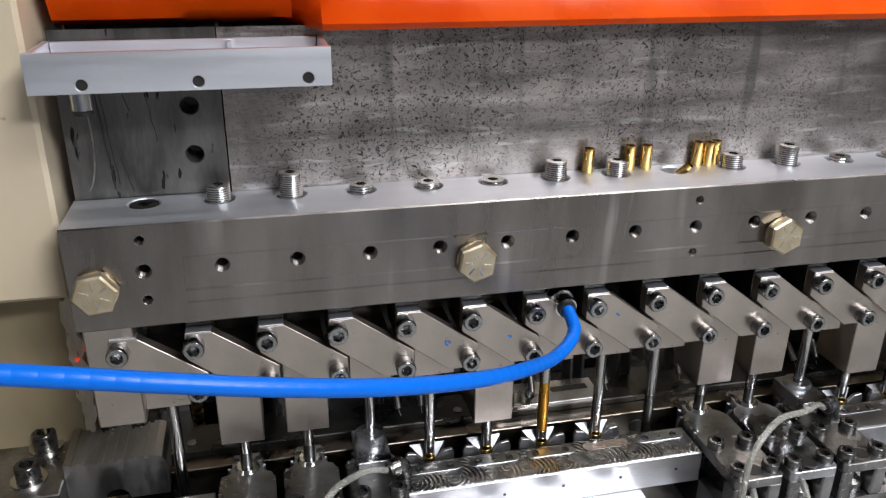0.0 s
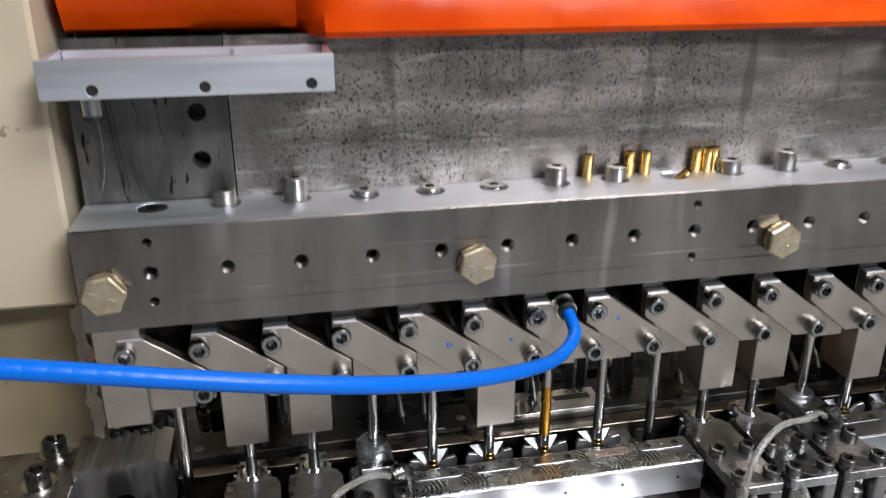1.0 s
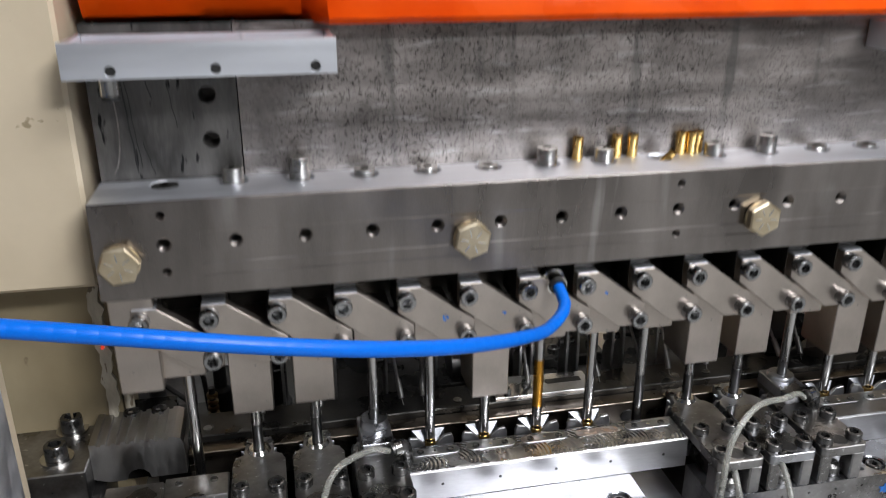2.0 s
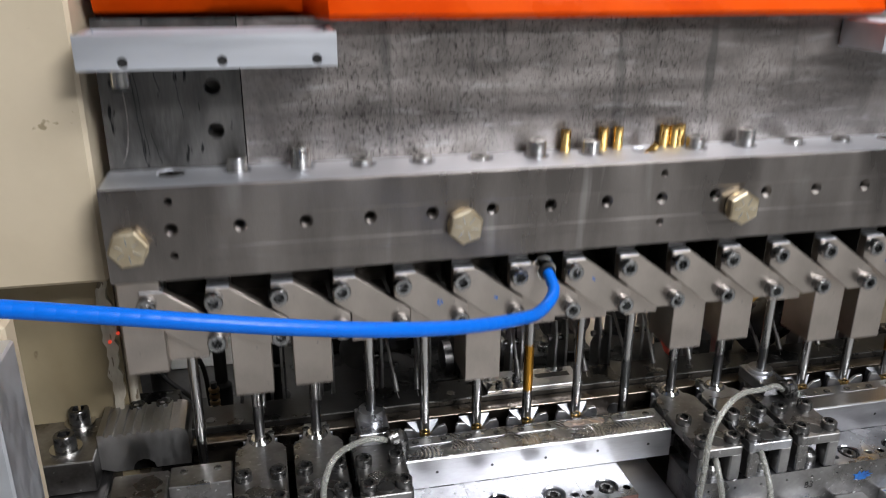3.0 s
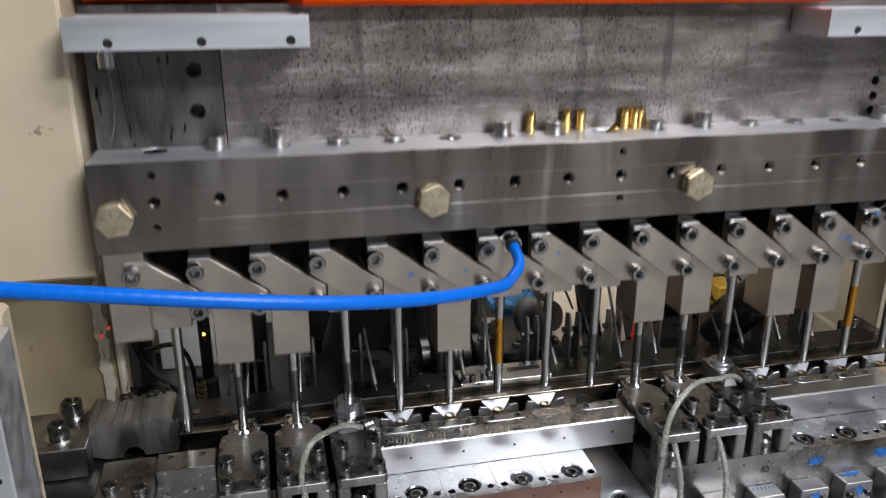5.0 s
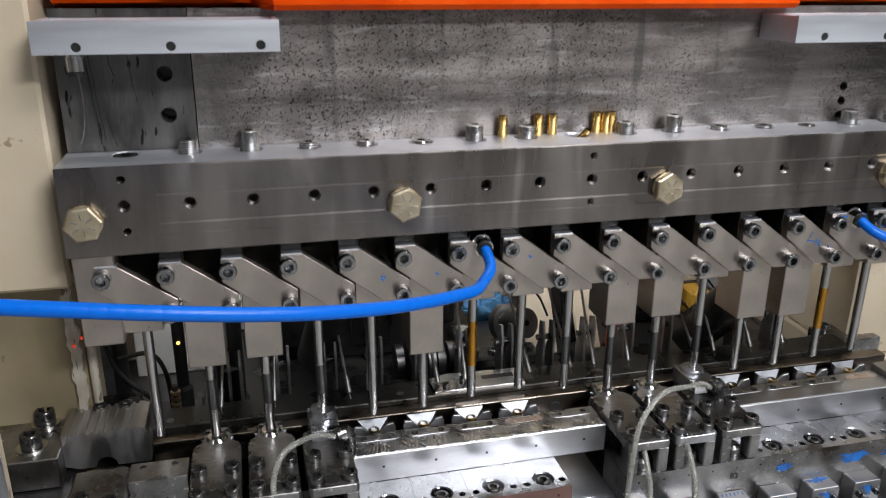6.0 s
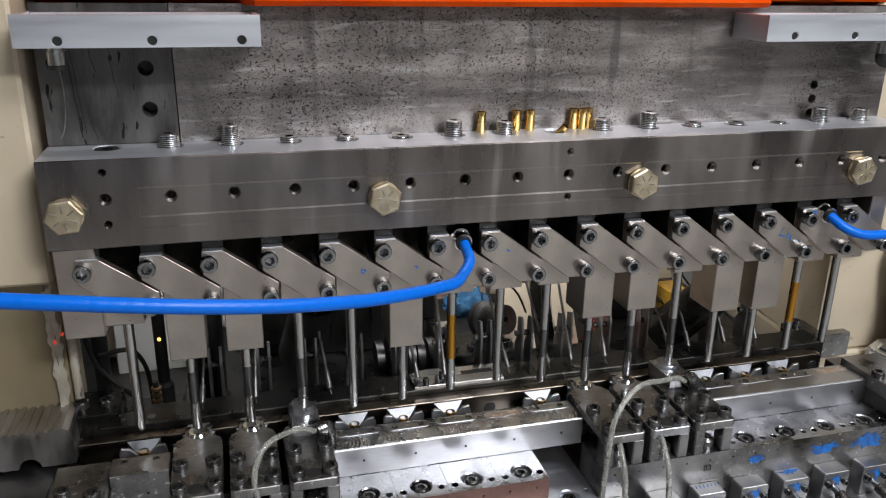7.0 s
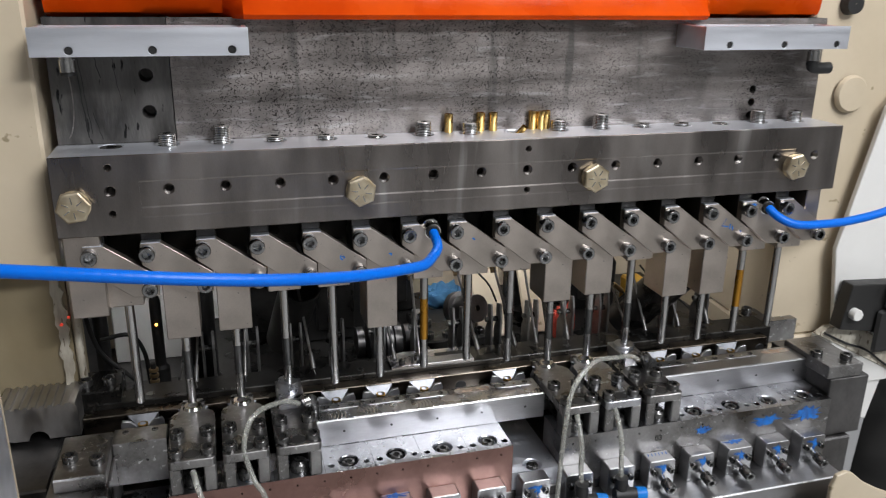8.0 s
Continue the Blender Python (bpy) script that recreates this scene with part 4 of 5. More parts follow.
def die_block(x0, x1, stations, front_mat, label):
    th = thing("die_block", ((x0 + x1) / 2, -0.04, -0.3448), label, "die block", "die blocks")
    o = Vector(((x0 + x1) / 2, -0.04, -0.3448))
    up = lambda u, v, d: (u - o.x, v - o.y, TOP_DIE - d - o.z)
    k0 = math.ceil(x0 / P - 0.5)
    cuts = [x0] + [P * (k + 0.5) for k in range(k0, 20) if x0 + 0.004 < P * (k + 0.5) < x1 - 0.004] + [x1]
    ya, yb = -0.064, -0.0135
    for a, b in zip(cuts, cuts[1:]):
        k = round((a + b) / 2 / P)
        bm = bmesh.new()
        g = 0.00015
        a, b = a + g, b - g
        if k in stations and a < P * k - 0.012 and b > P * k + 0.012:
            hole_panel(bm, up, P * k - 0.0118 if a < P * k - 0.0118 else a, P * k + 0.0118, -0.0600, -0.0350, P * k, -0.047, 0.0098, 0.0055, 24)
            quad(bm, up, P * k - 0.0118, P * k + 0.0118, ya, -0.0600)
            quad(bm, up, P * k - 0.0118, P * k + 0.0118, -0.0350, yb)
            for s, e in ((a, P * k - 0.0118), (P * k + 0.0118, b)):
                quad(bm, up, s, e, ya, -0.0600)
                c = (s + e) / 2
                if e - s > 0.010:
                    hole_panel(bm, up, s, e, -0.0600, -0.0350, c, -0.052, 0.0032, 0.012)
                else:
                    quad(bm, up, s, e, -0.0600, -0.0350)
                quad(bm, up, s, e, -0.0350, yb)
        else:
            quad(bm, up, a, b, ya, yb)
        part("die_plate", bm, DIE, th, "bright oily die plate")
        if k in stations:
            part("die_screw", DIE_SCREW, None, th, m=pose(P * k - o.x, -0.047 - o.y, TOP_DIE - 0.0055 - o.z, 0, 0, 31 * k))
    fr = lambda u, v, d: (u - o.x, ya + d - o.y, v - o.z)
    bm = bmesh.new()
    xs = list(np.linspace(x0, x1, max(2, int((x1 - x0) / (P / 2)) + 1)))
    for a, b in zip(xs, xs[1:]):
        quad(bm, fr, a, b, TOP_DIE - 0.004, TOP_DIE)
        hole_panel(bm, fr, a, b, TOP_DIE - 0.014, TOP_DIE - 0.004, (a + b) / 2, TOP_DIE - 0.009, 0.0011, 0.006, 8)
        quad(bm, fr, a, b, -0.3448, TOP_DIE - 0.014)
    for x in (x0, x1):
        quad(bm, lambda u, v, d: (x - o.x, u - o.y, v - o.z), ya, yb, -0.3448, TOP_DIE)
    part("body", bm, front_mat, th)
    return th, o


left_die, _ = die_block(0.027, 0.379, (4, 5, 6, 7), PINK_REFLECT, "oily steel die block, its front tinted for a pinkish reflection")
right_die, ro = die_block(0.436, 0.789, (12, 13, 14, 15), DIE_WORN, "oily steel die block with blue ink on its front")


def engraving(words, x, parent, o):
    cu = bpy.data.curves.new("engraving", "FONT")
    cu.body, cu.size, cu.extrude = words, 0.0095, 0.0001
    tmp = new("engraving", cu)
    me = bpy.data.meshes.new_from_object(tmp)
    bpy.data.objects.remove(tmp)
    me.materials.clear()
    me.materials.append(DARK)
    part("engraving", me, None, parent, "engraved station mark", m=pose(x - o.x, -0.0642 - o.y, -0.3085 - o.z, 90))


engraving("B3", 0.5510, right_die, ro)
for i, (x, a, b) in enumerate(((0.700, 0.022, 0.0070), (0.757, 0.023, 0.0105), (0.612, 0.013, 0.0050))):
    bm = bmesh.new()
    splat(bm, (x - ro.x, -0.0643 - ro.y, -0.3035 - ro.z), (1, 0, 0.03), (0, 0, 1), a, b, 50 + i, 30)
    part("ink_mark", bm, INK, right_die, "brushed blue layout ink")


# lower step between the two dies
def die_gap():
    th = thing("filler_plate", (0.4075, -0.04, -0.3448), "bright oily filler plate between the dies", "plate")
    bm = bmesh.new()
    up = lambda u, v, d: (u, v, 0.022 - d)
    quad(bm, up, -0.028, 0.028, 0.0, 0.085)
    hole_panel(bm, up, -0.014, 0.014, -0.023, 0.0, 0.0, -0.012, 0.0100, 0.006, 24)
    quad(bm, up, -0.028, -0.014, -0.023, 0.0)
    hole_panel(bm, up, 0.014, 0.028, -0.023, 0.0, 0.021, -0.006, 0.0022, 0.01)
    quad(bm, lambda u, v, d: (u, -0.023, v), -0.028, 0.028, 0, 0.022)
    part("plate", bm, ALU, th)
    part("die_screw", DIE_SCREW, None, th, m=pose(0, -0.012, 0.0165))
    return th


die_gap()




# ---------------------------------------------------------------- front bars behind the dies
PLATE_SCREW = socket_head(0.0033, 0.0008, BLACK_OXIDE, "plate_screw")


RUSTY = material("rusty_oil", (0.30, 0.17, 0.10), 0.25, 0.6, (0.50, 0.47, 0.44), 120, (1, 1, 1), 0.8, 300, 0.1, 0.1)


def front_bar(x0, x1, label, stations, pocket, swirls):
    th = thing("guide_bar", ((x0 + x1) / 2, 0.0, -0.30), label, "bar", "guide bars")
    o = Vector(((x0 + x1) / 2, 0, -0.30))
    bm = bmesh.new()
    ya, yb, z1 = -0.0150, 0.0262, -0.2575
    prism(bm, [(ya, -0.2870), (ya, z1 - 0.0008), (ya + 0.0008, z1), (yb - 0.004, z1), (yb, z1 - 0.004), (yb, -0.2870)], x0 - o.x, x1 - o.x, "x", 0)
    bmesh.ops.translate(bm, verts=bm.verts, vec=(0, -o.y, -o.z))
    part("bar", bm, BAR, th)
    bm = bmesh.new()
    box(bm, x0 + 0.001 - o.x, x1 - 0.001 - o.x, ya + 0.0015, yb - 0.0045, z1 - o.z + 0.0001, z1 - o.z + 0.0006, 0.0002)
    part("milled_top", bm, MILLED if swirls else BAR, th, "swirl-milled top face" if swirls else "drawn top face")
    zt = z1 - o.z + 0.0007
    for k in stations:
        # rounded stop plate with two screws at each station
        bm = bmesh.new()
        c = P * k - o.x
        ends = [(c + 0.0170 + 0.0055 * math.cos(u), 0.0120 + 0.0055 * math.sin(u)) for u in np.linspace(-math.pi / 2, math.pi / 2, 7)]
        ends += [(c - 0.0170 + 0.0055 * math.cos(u), 0.0120 + 0.0055 * math.sin(u)) for u in np.linspace(math.pi / 2, 3 * math.pi / 2, 7)]
        prism(bm, ends, zt, zt + 0.0008, "z", 0.0003)
        pl = part("stop_plate", bm, BAR, th)
        for s in (-1, 1):
            part("plate_screw", PLATE_SCREW, None, pl, m=pose(P * k + s * 0.0135 - o.x, 0.0120, zt + 0.0009, 0, 0, 40 * k + 20 * s))
        bm = bmesh.new()
        cyl(bm, (P * k - o.x, 0.0120, zt + 0.0007), (P * k - o.x, 0.0120, zt + 0.0014), 0.0014, seg=12)
        part("pin", bm, CHROME, pl)
    # open slot with rusty oil in it
    bm = bmesh.new()
    c = P * pocket - o.x
    ring = [(c + 0.0160 + 0.0048 * math.cos(u), 0.0120 + 0.0048 * math.sin(u)) for u in np.linspace(-math.pi / 2, math.pi / 2, 7)]
    ring += [(c - 0.0160 + 0.0048 * math.cos(u), 0.0120 + 0.0048 * math.sin(u)) for u in np.linspace(math.pi / 2, 3 * math.pi / 2, 7)]
    prism(bm, ring, zt, zt + 0.0003, "z", 0)
    part("oil_slot", bm, RUSTY, th, "slot filled with rust-brown oil")
    # black dots paint the dark inside small pin holes
    n = int((x1 - x0) / P)
    for i in range(n):
        x = x0 + (i + 0.55) * (x1 - x0) / n - o.x
        bm = bmesh.new()
        cyl(bm, (x, ya - 0.0002, -0.2715 - o.z), (x, ya + 0.001, -0.2715 - o.z), 0.0014, seg=12)
        part("pin_dot", bm, DARK_PAINT, th, "small black dot for a pin hole")
    return th


front_bar(0.176, 0.434, "milled steel guide bar with swirl marks and stop plates", (4, 5, 6, 8), 7, True)
front_bar(0.578, 0.795, "milled steel guide bar with stop plates", (12, 13, 14), 15, False)


# ---------------------------------------------------------------- holder caps on posts
CAP_SCREW = socket_head(0.0072, 0.0072, BLACK_OXIDE)


def holder_cap(k, mat, label, tall):
    th = thing("holder_cap", (P * k, -0.02, TOP_DIE), label, "holder cap", "holder caps")
    o = Vector((P * k, -0.02, TOP_DIE))
    z1, z0 = -0.2500, -0.2592
    bm = bmesh.new()
    w = 0.0222
    poly = [(-w + 0.003, -0.0655), (w - 0.003, -0.0655), (w, -0.0625), (w, 0.022), (w - 0.005, 0.030), (w - 0.009, 0.032), (0.0125, 0.040), (0.0105, 0.056), (-0.0105, 0.056), (-0.0125, 0.040), (-w + 0.009, 0.032), (-w + 0.005, 0.030), (-w, 0.022), (-w, -0.0625)]
    prism(bm, [(x, y - o.y) for x, y in poly], z0 - o.z, z1 - o.z, "z", 0.0007)
    pl = part("cap_plate", bm, mat, th)
    # black disc near the front edge, painting the shade of a relief bore
    bm = bmesh.new()
    lathe(bm, [(0.0002, 0.0004), (0.0072, 0.0004), (0.0078, 0.0)], 24, pose(0, -0.054 - o.y, z1 - o.z))
    part("bore_disc", bm, DARK_PAINT, pl, "black disc that paints the shade of a relief bore")
    for x, y in ((-0.0143, -0.019), (0.0143, -0.019), (-0.0148, -0.0545), (0.0148, -0.0545)):
        part("cap_screw", CAP_SCREW, None, pl, m=pose(x, y - o.y, z1 - o.z, 0, 0, 57 * k + 900 * x + 700 * y))
    for x in (-0.016, 0.016):
        for y in (-0.056, 0.005):
            bm = bmesh.new()
            box(bm, x - 0.0058, x + 0.0058, y - 0.008 - o.y, y + 0.008 - o.y, 0.0001, z0 - o.z, 0.0012)
            part("post", bm, DIE_WORN, th, "worn bronze-grey post")
    bm = bmesh.new()
    lathe(bm, [(0.0005, 0.012), (0.006, 0.012), (0.0092, 0.009), (0.0092, 0.0001), (0.0005, 0.0001)], 20, pose(0, -0.050 - o.y, 0))
    part("plunger", bm, BLACK_OXIDE, th, "black plunger between the posts", smooth=True)
    bm = bmesh.new()
    box(bm, -0.012, 0.012, -0.035 - o.y, 0.052 - o.y, 0.0001, z0 - o.z, 0.001)
    part("web", bm, DARK, th)
    # bushing round the rod
    bm = bmesh.new()
    if tall:
        box(bm, -0.0140, 0.0140, 0.006 - o.y, 0.0525 - o.y, z1 - o.z + 0.0001, z1 - o.z + 0.0125, 0.0008)
        part("elbow_block", bm, DIE, pl, "bright wet block under the bushing")
        bm = bmesh.new()
        lathe(bm, [(0.0050, 0.020 if k == 3 else 0.0165), (0.0118, 0.020 if k == 3 else 0.0165), (0.0128, 0.015), (0.0132, 0.0126)], 28, pose(0, 0.037 - o.y, z1 - o.z))
    else:
        lathe(bm, [(0.0050, 0.003), (0.0085, 0.003), (0.0098, 0.001), (0.0105, 0.0)], 28, pose(0, 0.037 - o.y, z1 - o.z))
    part("bushing", bm, DIE if tall else CHROME, pl, "bright guide bushing", smooth=True)
    for s in (-1, 1):
        part("plate_screw", PLATE_SCREW, None, pl, m=pose(s * 0.0095, 0.047 - o.y, z1 - o.z))
    return th


for k, mt, lb, tall in ((1, DIE_WORN, "oily steel holder cap with four socket screws", False), (2, DIE_WORN, "oily steel holder cap with four socket screws", False), (3, DIE_WORN, "oily steel holder cap with a tall bushing and an air elbow", True),
                        (9, DIE_WORN, "dark oily holder cap with four socket screws", False), (10, DIE, "bright wet holder cap with four socket screws", False), (11, DIE_WORN, "dark oily holder cap with a tall bushing and an air elbow", True)):
    holder_cap(k, mt, lb, tall)


# ---------------------------------------------------------------- clear blow-off tubes
def clear_tube(pts, r, label, elbow):
    th = thing("clear_tube", pts[0], label, "tube", "clear air tubes")
    o = Vector(pts[0])
    bm = bmesh.new()
    tube_along(bm, [p - o for p in spline(pts, 40)], r, 14)
    part("tube", bm, TUBE, th, smooth=True)
    if elbow:
        d = Vector(elbow)
        bm = bmesh.new()
        tube_along(bm, spline([Vector((0, 0, 0)) + d * 0.002, d * 0.012 + Vector((0, 0, 0.001)), d * 0.016 + Vector((0, 0, -0.006)), d * 0.016 + Vector((0, 0, -0.022))], 10), 0.0062)
        e = part("elbow", bm, BLACK_OXIDE, th, "dark elbow fitting", smooth=True)
        bm = bmesh.new()
        lathe(bm, [(0.0050, 0.0), (0.0072, 0.0), (0.0072, 0.006), (0.0050, 0.006)], 20, Matrix.Translation(d * 0.004) @ d.to_track_quat("Z", "Y").to_matrix().to_4x4())
        part("ring", bm, CHROME, e, smooth=True)
    return th


clear_tube([(0.1590, -0.010, -0.2345), (0.1413, -0.020, -0.2247), (0.1119, -0.045, -0.2215), (0.1000, -0.060, -0.2456), (0.1070, -0.075, -0.2754), (0.1162, -0.085, -0.2907), (0.130, -0.100, -0.3565)], 0.0027, "milky clear air tube arching from a dark elbow", (0.94, 0.35, 0.0))
clear_tube([(0.5550, -0.006, -0.2350), (0.5400, -0.015, -0.2240), (0.5080, -0.038, -0.2110), (0.4740, -0.050, -0.2070), (0.4445, -0.065, -0.2270), (0.4306, -0.080, -0.2655), (0.4214, -0.090, -0.3565)], 0.0027, "milky clear air tube arching from a dark elbow", (0.94, 0.35, 0.0))
clear_tube([(0.4520, -0.062, -0.2600), (0.4504, -0.070, -0.2640), (0.4494, -0.085, -0.2860), (0.4465, -0.093, -0.3100), (0.4455, -0.098, -0.3230)], 0.0028, "milky clear air tube from below a cap", None)
clear_tube([(0.4970, -0.060, -0.2590), (0.4960, -0.070, -0.2620), (0.4937, -0.090, -0.2833), (0.4925, -0.098, -0.3230)], 0.0028, "milky clear air tube from below a cap", None)
clear_tube([(0.051, -0.062, -0.2640), (0.054, -0.074, -0.2720), (0.060, -0.086, -0.2950), (0.068, -0.095, -0.3565)], 0.0028, "milky clear air tube from below a cap", None)


# ---------------------------------------------------------------- clamp blocks along the front
def front_block(k):
    x = P * k - 0.006
    words = {8: "steel clamp block with a blue ink mark on its face"}.get(k, "steel clamp block with a bolt and blue ink on it" if k in INKED else "plain steel clamp block with a bolt")
    th = thing("clamp_block", (x, -0.0735, -0.3569), words, "clamp block", "clamp blocks")
    bm = bmesh.new()
    w, f = 0.0164, -0.0095
    prism(bm, [(-w, 0.0), (w, 0.0), (w, 0.032), (w - 0.0018, 0.0339), (-w + 0.0018, 0.0339), (-w, 0.032)], f, 0.0093, "y", 0.0006)
    b = part("block", bm, BAR, th)
    bm = bmesh.new()
    lathe(bm, [(0.0036, -0.001), (0.0036, 0.009)], 16, pose(0.001, f, 0.012, 8) @ FACE_FRONT)
    part("stud", bm, CHROME, b, "bright threaded stud", smooth=True)
    bm = bmesh.new()
    lathe(bm, [(0.0002, 0.0075), (0.0060, 0.0075), (0.0060, 0.021), (0.0053, 0.022), (0.0034, 0.022), (0.0032, 0.017), (0.0002, 0.017)], 18, pose(0.001, f, 0.012, 8) @ FACE_FRONT)
    part("bolt", bm, BLACK_OXIDE, b, "black clamp bolt", smooth=True)
    for s in (-1, 1):
        part("plate_screw", SMALL_HEAD, None, b, m=pose(s * 0.0105, f - 0.0001, 0.021) @ FACE_FRONT)
    rnd = random.Random(70 + k)
    if k in INKED:
        top, face = INKED[k]
        if face:
            bm = bmesh.new()
            splat(bm, (0.002, f - 0.0002, 0.0235), (1, 0, 0), (0, 0, 1), 0.0045, 0.0075, 100 + k, 22)
            splat(bm, (-0.003, f - 0.0003, 0.027), (1, 0, 0), (0, 0, 1), 0.0065, 0.0022, 130 + k, 18)
            part("ink_mark", bm, INK, b, "smeared blue layout ink")
        if top == "bars":
            bm = bmesh.new()
            for i in range(6):
                u = -0.012 + 0.0045 * i
                stroke(bm, [Vector((u, 0.001 + rnd.uniform(-0.001, 0.001), 0.0342)), Vector((u + 0.0015, 0.006, 0.0342))], Vector((1, 0, 0)), 0.0012)
            part("ink_mark", bm, INK, b, "short blue ink bars")
        elif top:
            bm = bmesh.new()
            splat(bm, (0.0, 0.004, 0.0342), (1, 0, 0.0), (0, 1, 0), 0.0150, 0.0048, 160 + k, 26)
            part("ink_mark", bm, INK, b, "smeared blue layout ink")
    return th


INKED = {5: ("patch", False), 8: ("", True), 11: ("bars", True), 12: ("", True), 13: ("patch", True), 14: ("", True), 15: ("", True)}
SMALL_HEAD = socket_head(0.0036, 0.0042, BLACK_OXIDE, "plate_screw")
for k in range(4, 16):
    front_block(k)


def air_connector(x):
    th = thing("air_connector", (x, -0.100, -0.3569), "black push-in connector with a blue ring", "connector", "air connectors")
    bm = bmesh.new()
    cyl(bm, (0, 0, 0.0), (0, 0, 0.034), 0.0072)
    cyl(bm, (-0.008, -0.002, 0.014), (0.016, -0.004, 0.013), 0.0074)
    b = part("body", bm, RUBBER, th, smooth=True)
    bm = bmesh.new()
    cyl(bm, (0.0161, -0.004, 0.013), (0.028, -0.005, 0.0125), 0.0078, 0.0068)
    part("ring", bm, BLUE_CAP, b, "bright blue release ring", smooth=True)
    return th


air_connector(0.4455)
air_connector(0.4925)


# ---------------------------------------------------------------- end blocks and clamps
def end_block():
    th = thing("end_block", (0.801, -0.02, -0.3448), "dark ground steel end block with a screwed top plate", "block")
    o = Vector((0.801, -0.02, -0.3448))
    bm = bmesh.new()
    box(bm, -0.0105, 0.046, -0.037, 0.075, 0.0, -0.2665 - o.z, 0.001)
    part("body", bm, DARK_STEEL, th)
    bm = bmesh.new()
    box(bm, -0.014, 0.036, -0.035, 0.047, -0.2664 - o.z, -0.2500 - o.z, 0.0008)
    pl = part("top_plate", bm, DIE_WORN, th)
    for x, y in ((-0.008, -0.004), (0.022, -0.020)):
        part("cap_screw", CAP_SCREW, None, pl, m=pose(x, y, -0.2500 - o.z, 0, 0, 30 + 999 * x))
    q = thing("keeper_plate", (0.841, 0.116, -0.2899), "oily steel keeper plate with black screws", "plate")
    bm = bmesh.new()
    box(bm, -0.048, 0.022, -0.020, 0.028, 0.0, 0.032, 0.001)
    part("plate", bm, DIE_WORN, q)
    for x, y in ((-0.034, 0.018), (0.000, 0.010)):
        part("cap_screw", CAP_SCREW, None, q, m=pose(x, y, 0.032))


end_block()


def left_clamps():
    th = thing("clamp", (-0.048, -0.03, -0.3448), "worn steel clamp with two socket screws", "clamp")
    o = Vector((-0.048, -0.03, -0.3448))
    bm = bmesh.new()
    box(bm, -0.024, 0.022, -0.036, 0.042, -0.266 - o.z, -0.2520 - o.z, 0.0015)
    t = part("top_plate", bm, DIE_WORN, th)
    bm = bmesh.new()
    box(bm, -0.030, 0.024, -0.050, 0.040, 0, -0.2662 - o.z, 0.001)
    part("base", bm, DIE_WORN, th)
    for x, y in ((-0.012, -0.004), (0.013, -0.013)):
        part("cap_screw", CAP_SCREW, None, t, m=pose(x, y, -0.2520 - o.z, 0, 0, 41 + 777 * x))
    q = thing("guide_bar", (0.0, 0.0, -0.30), "short milled guide bar with two small screws", "bar", "guide bars")
    bm = bmesh.new()
    box(bm, -0.0255, 0.0262, -0.0145, 0.0150, 0.0, 0.0475, 0.0008)
    b = part("bar", bm, DIE_WORN, q)
    for s in (-0.014, 0.014):
        part("plate_screw", PLATE_SCREW, None, b, m=pose(s, 0.006, 0.0475))
    # black dot painted for the dark of a pin hole
    bm = bmesh.new()
    cyl(bm, (0.006, -0.0148, 0.026), (0.006, -0.0140, 0.026), 0.0014, seg=12)
    part("pin_dot", bm, DARK_PAINT, b)
    w = thing("die_block", (0.0, -0.04, -0.3448), "bright polished die plate below the short guide bar", "die block", "die blocks")
    for a, b in ((-0.0235, -0.006), (-0.0055, 0.0262)):
        bm = bmesh.new()
        box(bm, a, b, -0.024, 0.0375, 0, 0.030, 0.0005)
        part("die_plate", bm, DIE, w)
    d = thing("post_block", (-0.0485, 0.099, -0.2899), "black oily block with two black screws", "block")
    bm = bmesh.new()
    box(bm, -0.0245, 0.0245, -0.026, 0.026, 0, 0.052, 0.001)
    part("block", bm, DARK, d)
    for x in (-0.012, 0.012):
        part("cap_screw", CAP_SCREW, None, d, m=pose(x, -0.006, 0.052))
    # bright machined post that stands nearest the camera
    e = thing("machined_post", (-0.13, -0.125, -0.3448), "bright machined aluminium post with a cream cap behind", "post")
    o = Vector((-0.13, -0.125, -0.3448))
    bm = bmesh.new()
    box(bm, -0.06, 0.0390, -0.025, 0.026, 0.08, -0.0640 - o.z, 0.0015)
    part("post", bm, ALU, e)
    bm = bmesh.new()
    box(bm, -0.06, 0.034, 0.0265, 0.050, 0.05, -0.055 - o.z, 0.003)
    part("cap", bm, CREAM, e, "cream painted block")
    bm = bmesh.new()
    box(bm, -0.06, 0.0400, -0.030, 0.030, 0.0, 0.0795, 0.002)
    part("foot", bm, CREAM, e, "cream painted foot")
    # flat black dot in place of a shaded pin hole
    bm = bmesh.new()
    lathe(bm, [(0.0002, 0.0003), (0.0022, 0.0003), (0.0026, 0)], 16, pose(0.030, -0.0251, 0.19) @ FACE_FRONT)
    part("pin_dot", bm, DARK_PAINT, e)


left_clamps()


